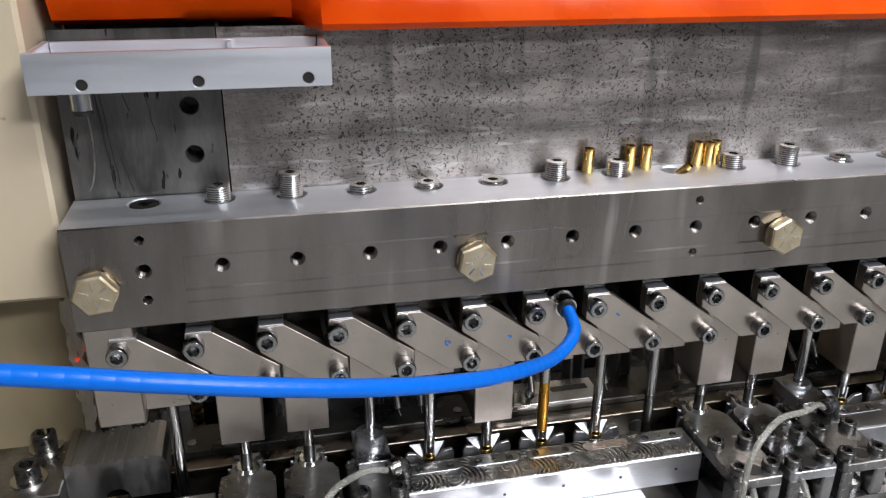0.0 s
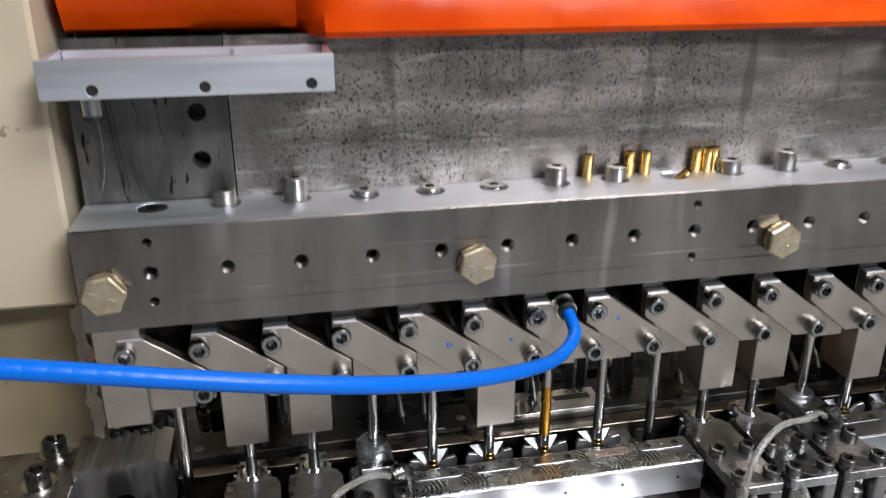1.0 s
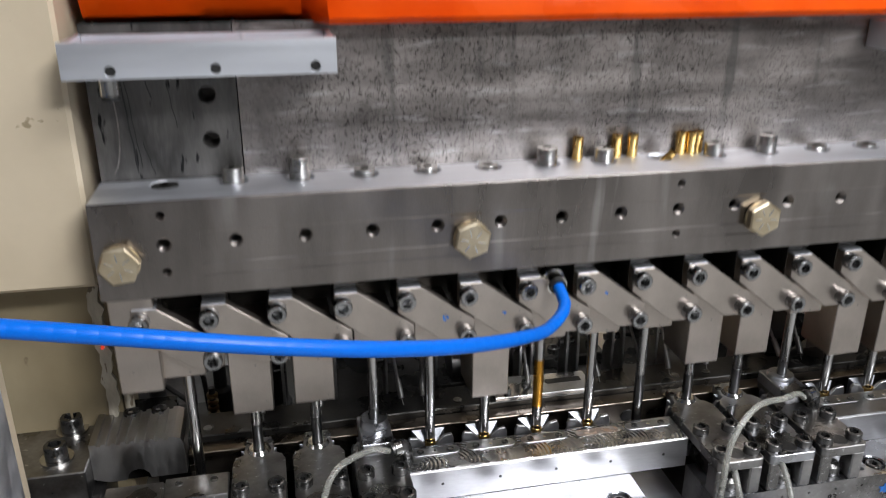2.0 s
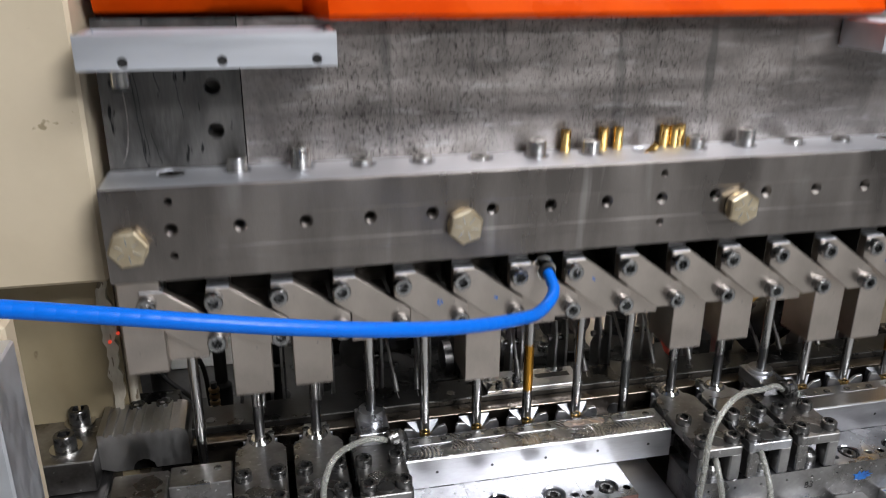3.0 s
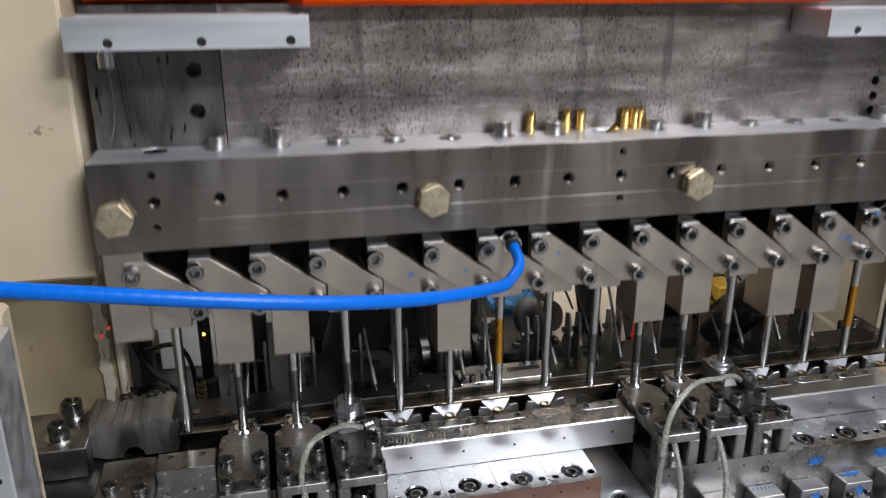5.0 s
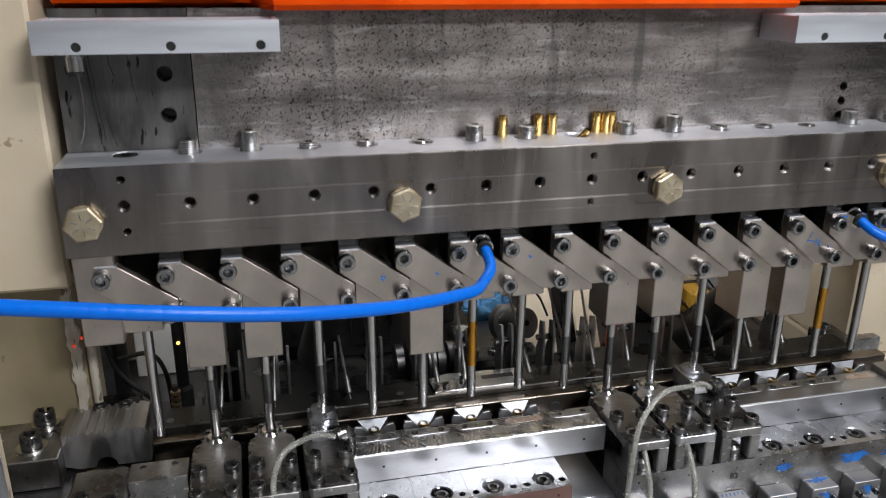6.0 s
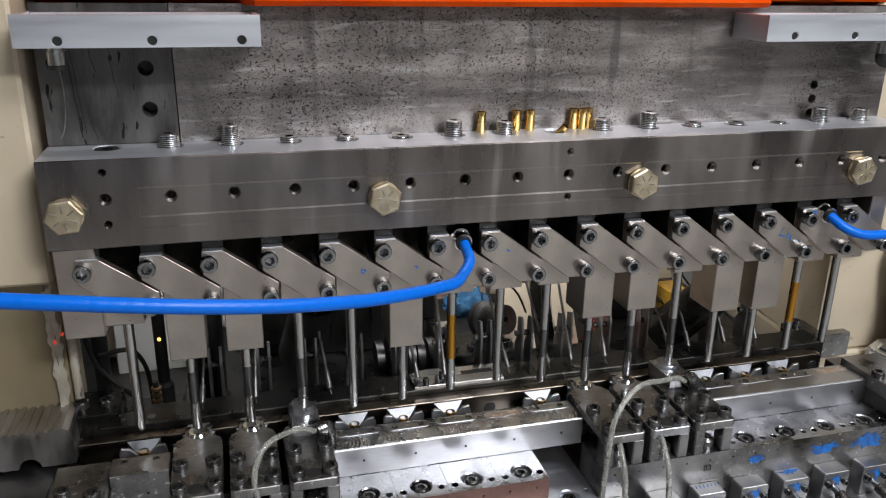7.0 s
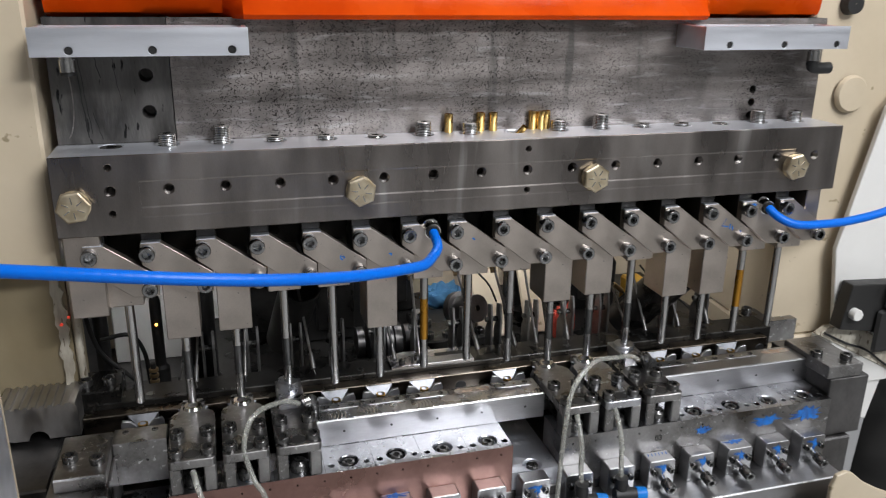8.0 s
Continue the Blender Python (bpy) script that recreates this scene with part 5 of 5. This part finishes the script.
# ---------------------------------------------------------------- transfer rail, grippers and fingers behind the rods
def transfer_rail():
    th = thing("transfer_rail", (0.37, 0.075, -0.2899), "dark oily transfer rail with slots along its top", "rail")
    o = Vector((0.37, 0.075, -0.2899))
    bm = bmesh.new()
    box(bm, -0.42, 0.43, -0.004, 0.034, 0.0, -0.2520 - o.z, 0.001)
    part("rail", bm, DARK, th)
    for x in (-0.395, -0.365, -0.13, -0.02, 0.10, 0.135, 0.24, 0.33):
        bm = bmesh.new()
        cyl(bm, (x, 0.008, -0.2521 - o.z), (x, 0.008, -0.2512 - o.z), 0.0045, seg=18)
        part("rail_screw", bm, BLACK_OXIDE, th)
    b = thing("cover_plate", (0.325, 0.091, -0.2518), "bright wet cover plate with a slot and screws", "plate")
    bm = bmesh.new()
    prism(bm, [(-0.050, -0.020), (0.052, -0.020), (0.052, 0.014), (-0.030, 0.018), (-0.050, 0.010)], 0.0, 0.004, "z", 0.0005)
    pl = part("plate", bm, DIE, b)
    # flat black strip drawn for the shade in the slot
    bm = bmesh.new()
    prism(bm, [(0.008, -0.004), (0.044, -0.004), (0.044, 0.004), (0.008, 0.004)], 0.0041, 0.0045, "z", 0)
    part("slot", bm, DARK_PAINT, pl, "flat black strip for the shade in a slot")
    for x, y in ((-0.035, -0.010), (-0.014, 0.0)):
        part("plate_screw", SMALL_HEAD, None, pl, m=pose(x, y, 0.0041))


transfer_rail()


def transfer_shuttle():
    """The bar that steps the work from station to station, with its serrated jaw and clamp plate."""
    th = thing("transfer_shuttle", (-0.0625, 0.06, -0.2899), "oily steel transfer shuttle bar with a serrated jaw", "transfer bar")
    o = Vector((-0.0625, 0.06, -0.2899))
    bm = bmesh.new()
    box(bm, 0.001, 0.845, -0.006, 0.0105, 0.001, -0.2580 - o.z, 0.0008)
    bar = part("bar", bm, SHUTTLE, th, "brownish oily steel bar")
    # black discs laid on the bar for the shade of its cross bores
    for k in (7, 15.2):
        bm = bmesh.new()
        lathe(bm, [(0.0002, 0.0005), (0.0060, 0.0005), (0.0068, 0.0)], 24, pose(P * k - o.x, -0.0061, -0.2735 - o.z) @ FACE_FRONT)
        part("bore_disc", bm, DARK_PAINT, bar, "black disc that paints the shade of a cross bore")
    bm = bmesh.new()
    z1, z0 = -0.2315 - o.z, -0.2700 - o.z
    top = [(0.0, z0), (0.0, z1 - 0.008), (-0.0025, z1 - 0.0025), (-0.008, z1)]
    for i in range(8):
        a = -0.012 - i * 0.0078
        top += [(a, z1), (a - 0.0006, z1 - 0.0022), (a - 0.0038, z1 - 0.0022), (a - 0.0044, z1)]
    arch = [(-0.040 + 0.010 * math.cos(u), z0 + 0.010 * math.sin(u)) for u in np.linspace(math.pi, 0, 7)]
    prism(bm, top + [(-0.0765, z1), (-0.0765, z0 + 0.004), (-0.064, z0)] + arch, -0.0155, 0.034, "y", 0)
    part("jaw", bm, JAW, th, "grey steel jaw with a serrated top")
    bm = bmesh.new()
    box(bm, -0.16, -0.077, -0.035, 0.050, z0 - 0.004, -0.243 - o.z, 0.001)
    pl = part("clamp_plate", bm, DIE_WORN, th, "bright clamp plate")
    for x, y in ((-0.099, 0.030), (-0.103, -0.012)):
        bm = bmesh.new()
        lathe(bm, [(0.002, 0.0), (0.0135, 0.0), (0.0135, 0.0022), (0.002, 0.0022)], 28, pose(x, y, -0.2429 - o.z))
        w = part("washer", bm, CHROME, pl, "bright washer", smooth=True)
        part("cap_screw", BIG_HEAD, None, pl, m=pose(x, y, -0.2405 - o.z, 0, 0, 900 * x))
    return th


SHUTTLE = material("brown_oily_steel", (0.22, 0.185, 0.15), 0.3, 1.0, (0.10, 0.085, 0.07), 20, (1, 1, 3), 0.6, 200, 0.1, 0.1)
JAW = material("planed_grey_steel", (0.62, 0.61, 0.60), 0.40, 1.0, (0.44, 0.43, 0.42), 30, (3, 1, 1), 0.6, 300, 0.1, 0.08)
BIG_HEAD = socket_head(0.0092, 0.0130, BLACK_OXIDE)
SHUTTLE_THING = transfer_shuttle()


WET = material("wet_bright_steel", (0.36, 0.37, 0.395), 0.42, 1.0, (0.18, 0.185, 0.20), 60, (1, 1, 1), 0.6, 300, 0.08, 0.12)
JAW_GREY = material("jaw_grey_steel", (0.48, 0.48, 0.49), 0.40, 1.0, (0.30, 0.30, 0.31), 60, (1, 1, 1), 0.6, 300, 0.08, 0.1)


def gripper(k):
    th = thing("gripper", (P * k, 0.036, -0.3050), "bright gripper pad holding a brass cup", "gripper", "gripper pads")
    o = Vector((P * k, 0.036, -0.300))
    # sloping bright seat between two upright grey jaws, with the cup at its foot
    bm = bmesh.new()
    seat = [(-0.0155, 0.0070, 0.0515), (0.0155, 0.0070, 0.0515), (0.0060, -0.0024, 0.0425), (-0.0060, -0.0024, 0.0425)]
    hi = [bm.verts.new(q) for q in seat]
    lo = [bm.verts.new((q[0], q[1], 0.002)) for q in seat]
    bm.faces.new(hi)
    for i in range(4):
        bm.faces.new((hi[i], hi[(i + 1) % 4], lo[(i + 1) % 4], lo[i]))
    b = part("pad", bm, WET, th, "bright wet seat")
    for sgn in (-1, 1):
        bm = bmesh.new()
        prism(bm, [(sgn * x, z) for x, z in ((0.0215, 0.004), (0.0215, 0.0475), (0.0195, 0.0520), (0.0120, 0.0508), (0.0055, 0.0440), (0.0040, 0.004))], -0.0062, -0.0026, "y", 0.0005)
        part("jaw_wing", bm, JAW_GREY, b, "dark grey wedge of the jaw")
    bm = bmesh.new()
    lathe(bm, [(0.0034, 0.0462), (0.0050, 0.0462), (0.0050, 0.0300), (0.0002, 0.0300)], 18, pose(0, -0.0035, 0))
    part("cup", bm, BRASS, b, "drawn brass cup in the jaws", smooth=True)
    return th


GRIPPERS = [gripper(k) for k in (0, 1, 2, 3, 4, 5, 6, 8, 9, 10, 11, 12, 13, 14)]


def finger(k, lean):
    """A clevis with a slanting feeler rod, spring and wire."""
    x = P * k + 0.018
    th = thing("feeler", (x, 0.135, -0.2899), "grey clevis with a slanting feeler rod and a wire", "feeler", "feelers behind the rods")
    for s in (-0.0075, 0.0045):
        bm = bmesh.new()
        prism(bm, [(-0.010, 0.0), (0.012, 0.0), (0.012, 0.045), (0.006, 0.055), (0.004, 0.082), (-0.006, 0.085), (-0.010, 0.070)], s, s + 0.003, "x", 0.0004)
        part("clevis", bm, GREY_PART, th)
    bm = bmesh.new()
    cyl(bm, (-0.012, 0.0, 0.062), (0.009, 0.0, 0.062), 0.0034, seg=14)
    part("pivot", bm, BLACK_OXIDE, th)
    bm = bmesh.new()
    cyl(bm, (lean * 0.5, 0.03, 0.135), (lean * 1.4, -0.045, 0.046), 0.0016, seg=10)
    rod = part("feeler_rod", bm, GREY_PART, th)
    bm = bmesh.new()
    cyl(bm, (lean * 0.42, 0.034, 0.140), (lean * 0.55, 0.020, 0.118), 0.0042, seg=14)
    part("sleeve", bm, BRASS_DULL, rod, "dull brass sleeve", smooth=True)
    bm = bmesh.new()
    cyl(bm, (lean * 1.28, -0.035, 0.058), (lean * 1.42, -0.047, 0.044), 0.0028, seg=12)
    part("spring", bm, GREY_PART, rod, "bright coil spring", smooth=True)
    bm = bmesh.new()
    tube_along(bm, spline([(lean * 1.42, -0.047, 0.044), (lean * 1.5 + 0.002, -0.052, 0.030), (lean * 1.4, -0.060, 0.016), (lean * 1.45, -0.064, 0.004)], 14), 0.0004, 6)
    part("wire", bm, GREY_PART, rod)
    return th


BRASS_DULL = material("dull_brass", (0.46, 0.33, 0.17), 0.4, 0.9, (0.16, 0.11, 0.06), 80, (1, 1, 1), 0.5, 400, 0.1, 0.1)
rnd = random.Random(3)
for k in (1, 2, 3, 4, 5, 6, 7, 8, 9, 10, 11, 12, 13, 14):
    finger(k, rnd.choice((-1, 1)) * rnd.uniform(0.005, 0.014))


# ---------------------------------------------------------------- machinery seen through the rods
def back_machinery():
    p = thing("guide_post", (0.063, 0.165, -0.2899), "black die set guide post on a round foot", "post", "guide posts")
    bm = bmesh.new()
    lathe(bm, [(0.0005, 0.0), (0.019, 0.0), (0.019, 0.010), (0.0155, 0.013), (0.0155, 0.20), (0.0005, 0.20)], 32)
    part("post", bm, DARK_PAINT, p, smooth=True)
    p = thing("guide_post", (-0.052, 0.150 + 0.03, -0.2899), "slim black guide post beside the column", "post", "guide posts")
    bm = bmesh.new()
    lathe(bm, [(0.0005, 0.0), (0.0085, 0.0), (0.0085, 0.20), (0.0005, 0.20)], 24)
    part("post", bm, DARK_PAINT, p, smooth=True)
    cables = thing("cable", (-0.02, 0.17, -0.2899), "bundle of black cables hanging beside the post", "cable")
    for i, pts in enumerate(([(-0.016, 0, 0.19), (-0.045, 0.005, 0.13), (-0.036, 0, 0.06), (0.002, 0.0, 0.012)], [(0.012, 0, 0.19), (0.028, 0, 0.15), (0.030, 0.0, 0.10), (0.030, 0, 0.004)], [(-0.032, 0, 0.07), (0.0, -0.004, 0.075), (0.014, 0, 0.05), (0.018, 0, 0.004)])):
        bm = bmesh.new()
        tube_along(bm, spline(pts, 24), 0.0026, 8)
        part("cable_strand", bm, RUBBER, cables, smooth=True)
    s = thing("sensor", (0.012, 0.165, -0.2899), "black sensor with a glowing amber light", "sensor")
    bm = bmesh.new()
    lathe(bm, [(0.0005, 0.0), (0.010, 0.0), (0.010, 0.03), (0.0065, 0.034), (0.0065, 0.115), (0.004, 0.125), (0.0005, 0.125)], 20)
    b = part("body", bm, RUBBER, s, smooth=True)
    bm = bmesh.new()
    lathe(bm, [(0.0002, 0.002), (0.0016, 0.0014), (0.0018, 0)], 10, pose(0, -0.0066, 0.088) @ FACE_FRONT)
    part("light", bm, LED_AMBER, b, "glowing amber light")
    m = thing("sensor_coil", (0.006, 0.135, -0.2899), "black coil spring stack with brass turns", "spring")
    for i in range(4):
        bm = bmesh.new()
        lathe(bm, [(0.003, 0), (0.0055, 0.001), (0.0055, 0.004), (0.003, 0.005)], 16, pose(0, 0, 0.018 + 0.007 * i))
        part("turn", bm, BRASS_DULL, m, smooth=True)
    bm = bmesh.new()
    cyl(bm, (0, 0, 0), (0, 0, 0.05), 0.0032)
    part("core", bm, DARK_PAINT, m)
    # curved black duct
    d = thing("air_duct", (0.163, 0.21, -0.2899), "curved dull black duct", "duct", "ducts")
    bm = bmesh.new()
    lathe(bm, [(0.0225, 0.0), (0.024, 0.0), (0.024, 0.14), (0.0225, 0.14)], 28, pose(0, 0, 0.030, 40, 0, 10))
    part("duct", bm, DARK_PAINT, d, smooth=True)
    d = thing("air_duct", (0.585, 0.20, -0.2899), "straight dull black duct lying slanted", "duct", "ducts")
    bm = bmesh.new()
    lathe(bm, [(0.020, 0.0), (0.026, 0.0), (0.026, 0.17), (0.020, 0.17)], 28, pose(0.03, -0.05, 0.03, 40, 0, 50))
    part("duct", bm, DARK, d, smooth=True)
    # rollers and bearings near the middle
    r = thing("roller_unit", (0.285, 0.165, -0.2899), "oily roller unit with ribbed steel rings", "roller")
    for a, rr in ((-0.036, 0.020), (-0.022, 0.023), (0.000, 0.026), (0.012, 0.022), (0.026, 0.018)):
        bm = bmesh.new()
        lathe(bm, [(0.002, a), (rr, a), (rr, a + 0.009), (0.002, a + 0.009)], 28, pose(0, 0, 0.034, 0, 90, 0))
        part("ring", bm, DARK_STEEL, r, smooth=True)
    bm = bmesh.new()
    box(bm, 0.036, 0.052, -0.022, -0.004, 0.035, 0.075, 0.001)
    part("bracket", bm, DIE, r, "bright steel bracket")
    bm = bmesh.new()
    box(bm, -0.05, 0.06, -0.02, 0.03, 0.0, 0.019, 0.001)
    part("base", bm, DARK, r)
    f = thing("flange", (0.405, 0.235, -0.2899), "dark ribbed flange on a machine block", "flange")
    bm = bmesh.new()
    lathe(bm, [(0.004, 0.0), (0.025, 0.0), (0.025, 0.010), (0.019, 0.012), (0.019, 0.045), (0.004, 0.045)], 28, pose(0, 0, 0.036, 70, 0, 25))
    part("disc", bm, DARK_STEEL, f, smooth=True)
    bm = bmesh.new()
    box(bm, -0.06, 0.034, -0.05, 0.06, 0.0, 0.014, 0.002)
    part("block", bm, DARK, f)
    for x, y in ((-0.05, -0.035), (-0.025, -0.038), (-0.042, 0.01), (0.022, -0.036)):
        part("cap_screw", CAP_SCREW, None, f, m=pose(x, y, 0.014))
    # plain black blocks of assumed shape that close the view between the gaps
    for x, y, w, d_, h, lb in ((0.145, 0.30, 0.075, 0.06, 0.26, "plain black block behind the rods"), (0.235, 0.29, 0.085, 0.07, 0.27, "plain black block behind the rods"), (0.335, 0.36, 0.06, 0.06, 0.20, "plain black block behind the flange"),
                               (0.535, 0.33, 0.035, 0.05, 0.15, "plain black block beside the gap"), (0.63, 0.30, 0.08, 0.06, 0.09, "plain black block behind the duct")):
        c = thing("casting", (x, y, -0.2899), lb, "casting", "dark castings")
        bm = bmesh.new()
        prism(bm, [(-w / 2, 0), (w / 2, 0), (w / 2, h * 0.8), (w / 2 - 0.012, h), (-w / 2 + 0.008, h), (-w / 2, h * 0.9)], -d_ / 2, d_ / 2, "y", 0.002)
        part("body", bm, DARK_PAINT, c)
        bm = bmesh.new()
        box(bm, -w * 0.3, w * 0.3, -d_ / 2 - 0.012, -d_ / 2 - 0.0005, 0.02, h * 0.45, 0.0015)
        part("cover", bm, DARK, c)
    # rags and a yellow box
    for nm, at, mt, r0, lb in (("rag", (0.539, 0.172, -0.2899), RAG_RED, (0.0175, 0.010, 0.054), "crumpled red shop rag hanging behind the rods"), ("rag", (0.410, 0.325, -0.2899), RAG_BLUE, (0.032, 0.02, 0.040), "crumpled blue shop rag behind the flange")):
        bm = bmesh.new()
        bmesh.ops.create_icosphere(bm, subdivisions=4, radius=1.0)
        for v in bm.verts:
            q = v.co.copy()
            k = 1 + 0.28 * noise.noise(q * 2.1) + 0.12 * noise.noise(q * 6 + Vector((3, 1, 2)))
            v.co = Vector((q.x * r0[0] * k, q.y * r0[1] * k, max((q.z + 1) * r0[2] / 2 * k, 0)))
        ob = part(nm, bm, mt, smooth=True)
        ob.matrix_basis = pose(*at)
        tagged(ob, lb, "rag", "shop rags")
    y = thing("parts_bin", (0.709, 0.28, -0.2899), "yellow plastic parts bin behind the press", "bin")
    bm = bmesh.new()
    box(bm, -0.015, 0.015, -0.02, 0.02, 0, 0.040, 0.003)
    part("bin", bm, YELLOW, y)
    # cream guard panels behind the opening, and their stand
    g = thing("rear_guard", (0.35, 0.425, -0.3448), "cream painted guard panels behind the press opening", "guard")
    for a, b in ((-0.45, -0.22), (-0.217, 0.12), (0.123, 0.47)):
        bm = bmesh.new()
        box(bm, a, b, -0.008, 0.008, 0.0, 0.50, 0.003)
        part("panel", bm, CREAM, g)
    # added plates, kept white to stand for the light in the gap
    v = thing("rear_cover", (0.0, 0.37, -0.3447), "plates added behind the cables, white for the light in the gap", "cover")
    for a, b, z in ((-0.066, 0.0292, 0.0), (0.0308, 0.104, 0.055)):
        bm = bmesh.new()
        box(bm, a, b, -0.003, 0.003, z, 0.255, 0.0015)
        part("plate", bm, WHITE, v)
    v = thing("gusset_plate", (0.451, 0.205, -0.2885), "cream painted gusset plates behind the flange", "plate")
    for poly in ([(-0.024, 0.0), (0.018, 0.0), (0.022, 0.17), (-0.017, 0.17), (-0.022, 0.07)], [(0.048, 0.0), (0.078, 0.0), (0.080, 0.17), (0.050, 0.17)]):
        bm = bmesh.new()
        prism(bm, poly, -0.003, 0.003, "y", 0.001)
        part("plate", bm, CREAM, v, m=pose(0, 0, 0, -32))
    # signal cables with brass plugs that hang in front of the cream plates
    for at, pts in (((0.395, 0.19, -0.2899), [(0.052, 0.0, 0.062), (0.040, 0.0, 0.088), (0.022, 0.0, 0.112), (0.040, 0.0, 0.132), (0.064, 0.0, 0.120), (0.072, 0.0, 0.060)]),
                    ((0.500, 0.20, -0.2899), [(0.036, 0.0, 0.050), (0.018, 0.0, 0.075), (0.002, 0.0, 0.105), (-0.020, 0.0, 0.125)]),
                    ((0.600, 0.19, -0.2899), [(0.060, 0.0, 0.030), (0.036, 0.0, 0.060), (0.004, 0.0, 0.085), (-0.030, 0.0, 0.115)]),
                    ((0.690, 0.18, -0.2899), [(0.060, 0.0, 0.020), (0.030, 0.0, 0.045), (0.0, 0.0, 0.062), (-0.034, 0.0, 0.100)]),
                    ((0.300, 0.19, -0.2899), [(0.010, 0.0, 0.040), (-0.002, 0.0, 0.075), (-0.018, 0.0, 0.120), (-0.026, 0.0, 0.165)])):
        cb = thing("signal_cable", at, "thin black signal cable with a dull brass plug", "cable", "signal cables")
        path = spline(pts, 20)
        bm = bmesh.new()
        tube_along(bm, path, 0.0014, 8)
        part("cable", bm, RUBBER, cb, smooth=True)
        bm = bmesh.new()
        cyl(bm, path[6], path[9], 0.0034, seg=14)
        part("plug", bm, BRASS_DULL, cb, "dull brass plug", smooth=True)


back_machinery()

# ---------------------------------------------------------------- unseen housings for the assumed work light and hall luminaires
wl = thing("work_light", (0.48, -0.226, 0.532), "unseen white work light added over the front of the slide", "lamp")
bm = bmesh.new()
box(bm, -0.22, 0.22, -0.03, 0.03, 0.0, 0.03, 0.003)
part("housing", bm, WHITE, wl, m=pose(0, 0, 0, -33))
for x in (-0.2, 0.2):
    bm = bmesh.new()
    cyl(bm, (x, 0.01, 0.02), (x, 0.01, 2.068), 0.005, seg=12)
    part("hanger_rod", bm, WHITE, wl)
for at, w, d in (((1.0, -1.5, 2.10), 0.9, 0.4), ((1.9, -1.6, 2.10), 0.45, 1.9), ((1.6, -3.0, 2.10), 1.2, 0.45)):
    lu = thing("luminaire", at, "assumed white hall luminaire under the ceiling", "lamp", "hall luminaires")
    bm = bmesh.new()
    box(bm, -w / 2, w / 2, -d / 2, d / 2, 0, 0.06, 0.004)
    part("housing", bm, WHITE, lu)
    bm = bmesh.new()
    box(bm, -0.01, 0.01, -0.01, 0.01, 0.06, 0.5, 0.001)
    part("rod", bm, WHITE, lu)


# ---------------------------------------------------------------- movement
CYCLE, FIRST, STOP, SHUTTLE_STOP = 1.036, 0.15, 6.86, 6.80
STROKE_AT = [(0.0, -0.0540), (0.10, -0.0537), (0.15, -0.0530), (0.21, -0.0485), (0.25, -0.0395), (0.31, -0.0205), (0.345, -0.0112), (0.40, -0.0040), (0.45, -0.0005), (0.55, 0.0), (0.64, -0.0008), (0.68, -0.0035), (0.745, -0.0190), (0.775, -0.0300), (0.845, -0.0478), (0.88, -0.0515), (0.93, -0.0535), (1.036, -0.0540)]


def height(t):
    """How far the slide stands below its upper dead point."""
    return along(STROKE_AT, t)


SHUTTLE_AT = [(0.0, 0.68), (0.02, 0.60), (0.05, 0.46), (0.10, 0.15), (0.14, 0.06), (0.2, 0.0), (0.445, 0.0), (0.475, 0.12), (0.51, 0.36), (0.55, 0.64), (0.585, 0.90), (0.63, 1.0), (0.95, 0.98), (0.99, 0.86), (1.036, 0.68)]


def along(table, t):
    """The value of a table over the press cycle; the press stops near the top."""
    ph = (min(t, STOP) - FIRST) % CYCLE
    a = max(i for i in range(len(table) - 1) if table[i][0] <= ph)
    (t0, h0), (t1, h1) = table[a], table[a + 1]
    return h0 + (h1 - h0) * (ph - t0) / (t1 - t0)


TIMES = [i / 15 for i in range(121)]


def motions():
    for ob in [SLIDE_THING, BEAM_THING, RAIL_THING] + TRAYS + PUNCHES + CUPS + FITTINGS:
        rest = ob.matrix_basis.copy()
        walk(ob, [(t, Matrix.Translation((0, 0, height(t))) @ rest) for t in TIMES])
    for ob in [SHUTTLE_THING] + GRIPPERS:
        rest = ob.matrix_basis.copy()
        walk(ob, [(t, Matrix.Translation((P * along(SHUTTLE_AT, min(t, SHUTTLE_STOP)), 0, 0)) @ rest) for t in TIMES])
    for th, pieces, top, low in HOSES:
        inv = th.matrix_basis.inverted()
        for i, ob in enumerate(pieces):
            rows = []
            for t in TIMES[::1]:
                f = -height(t) / STROKE
                p, q = top[i].lerp(low[i], f), top[i + 1].lerp(low[i + 1], f)
                d = (q - p).to_track_quat("Z", "Y").to_matrix().to_4x4()
                rows.append((t, inv @ Matrix.Translation((p + q) / 2) @ d))
            walk(ob, rows)


motions()
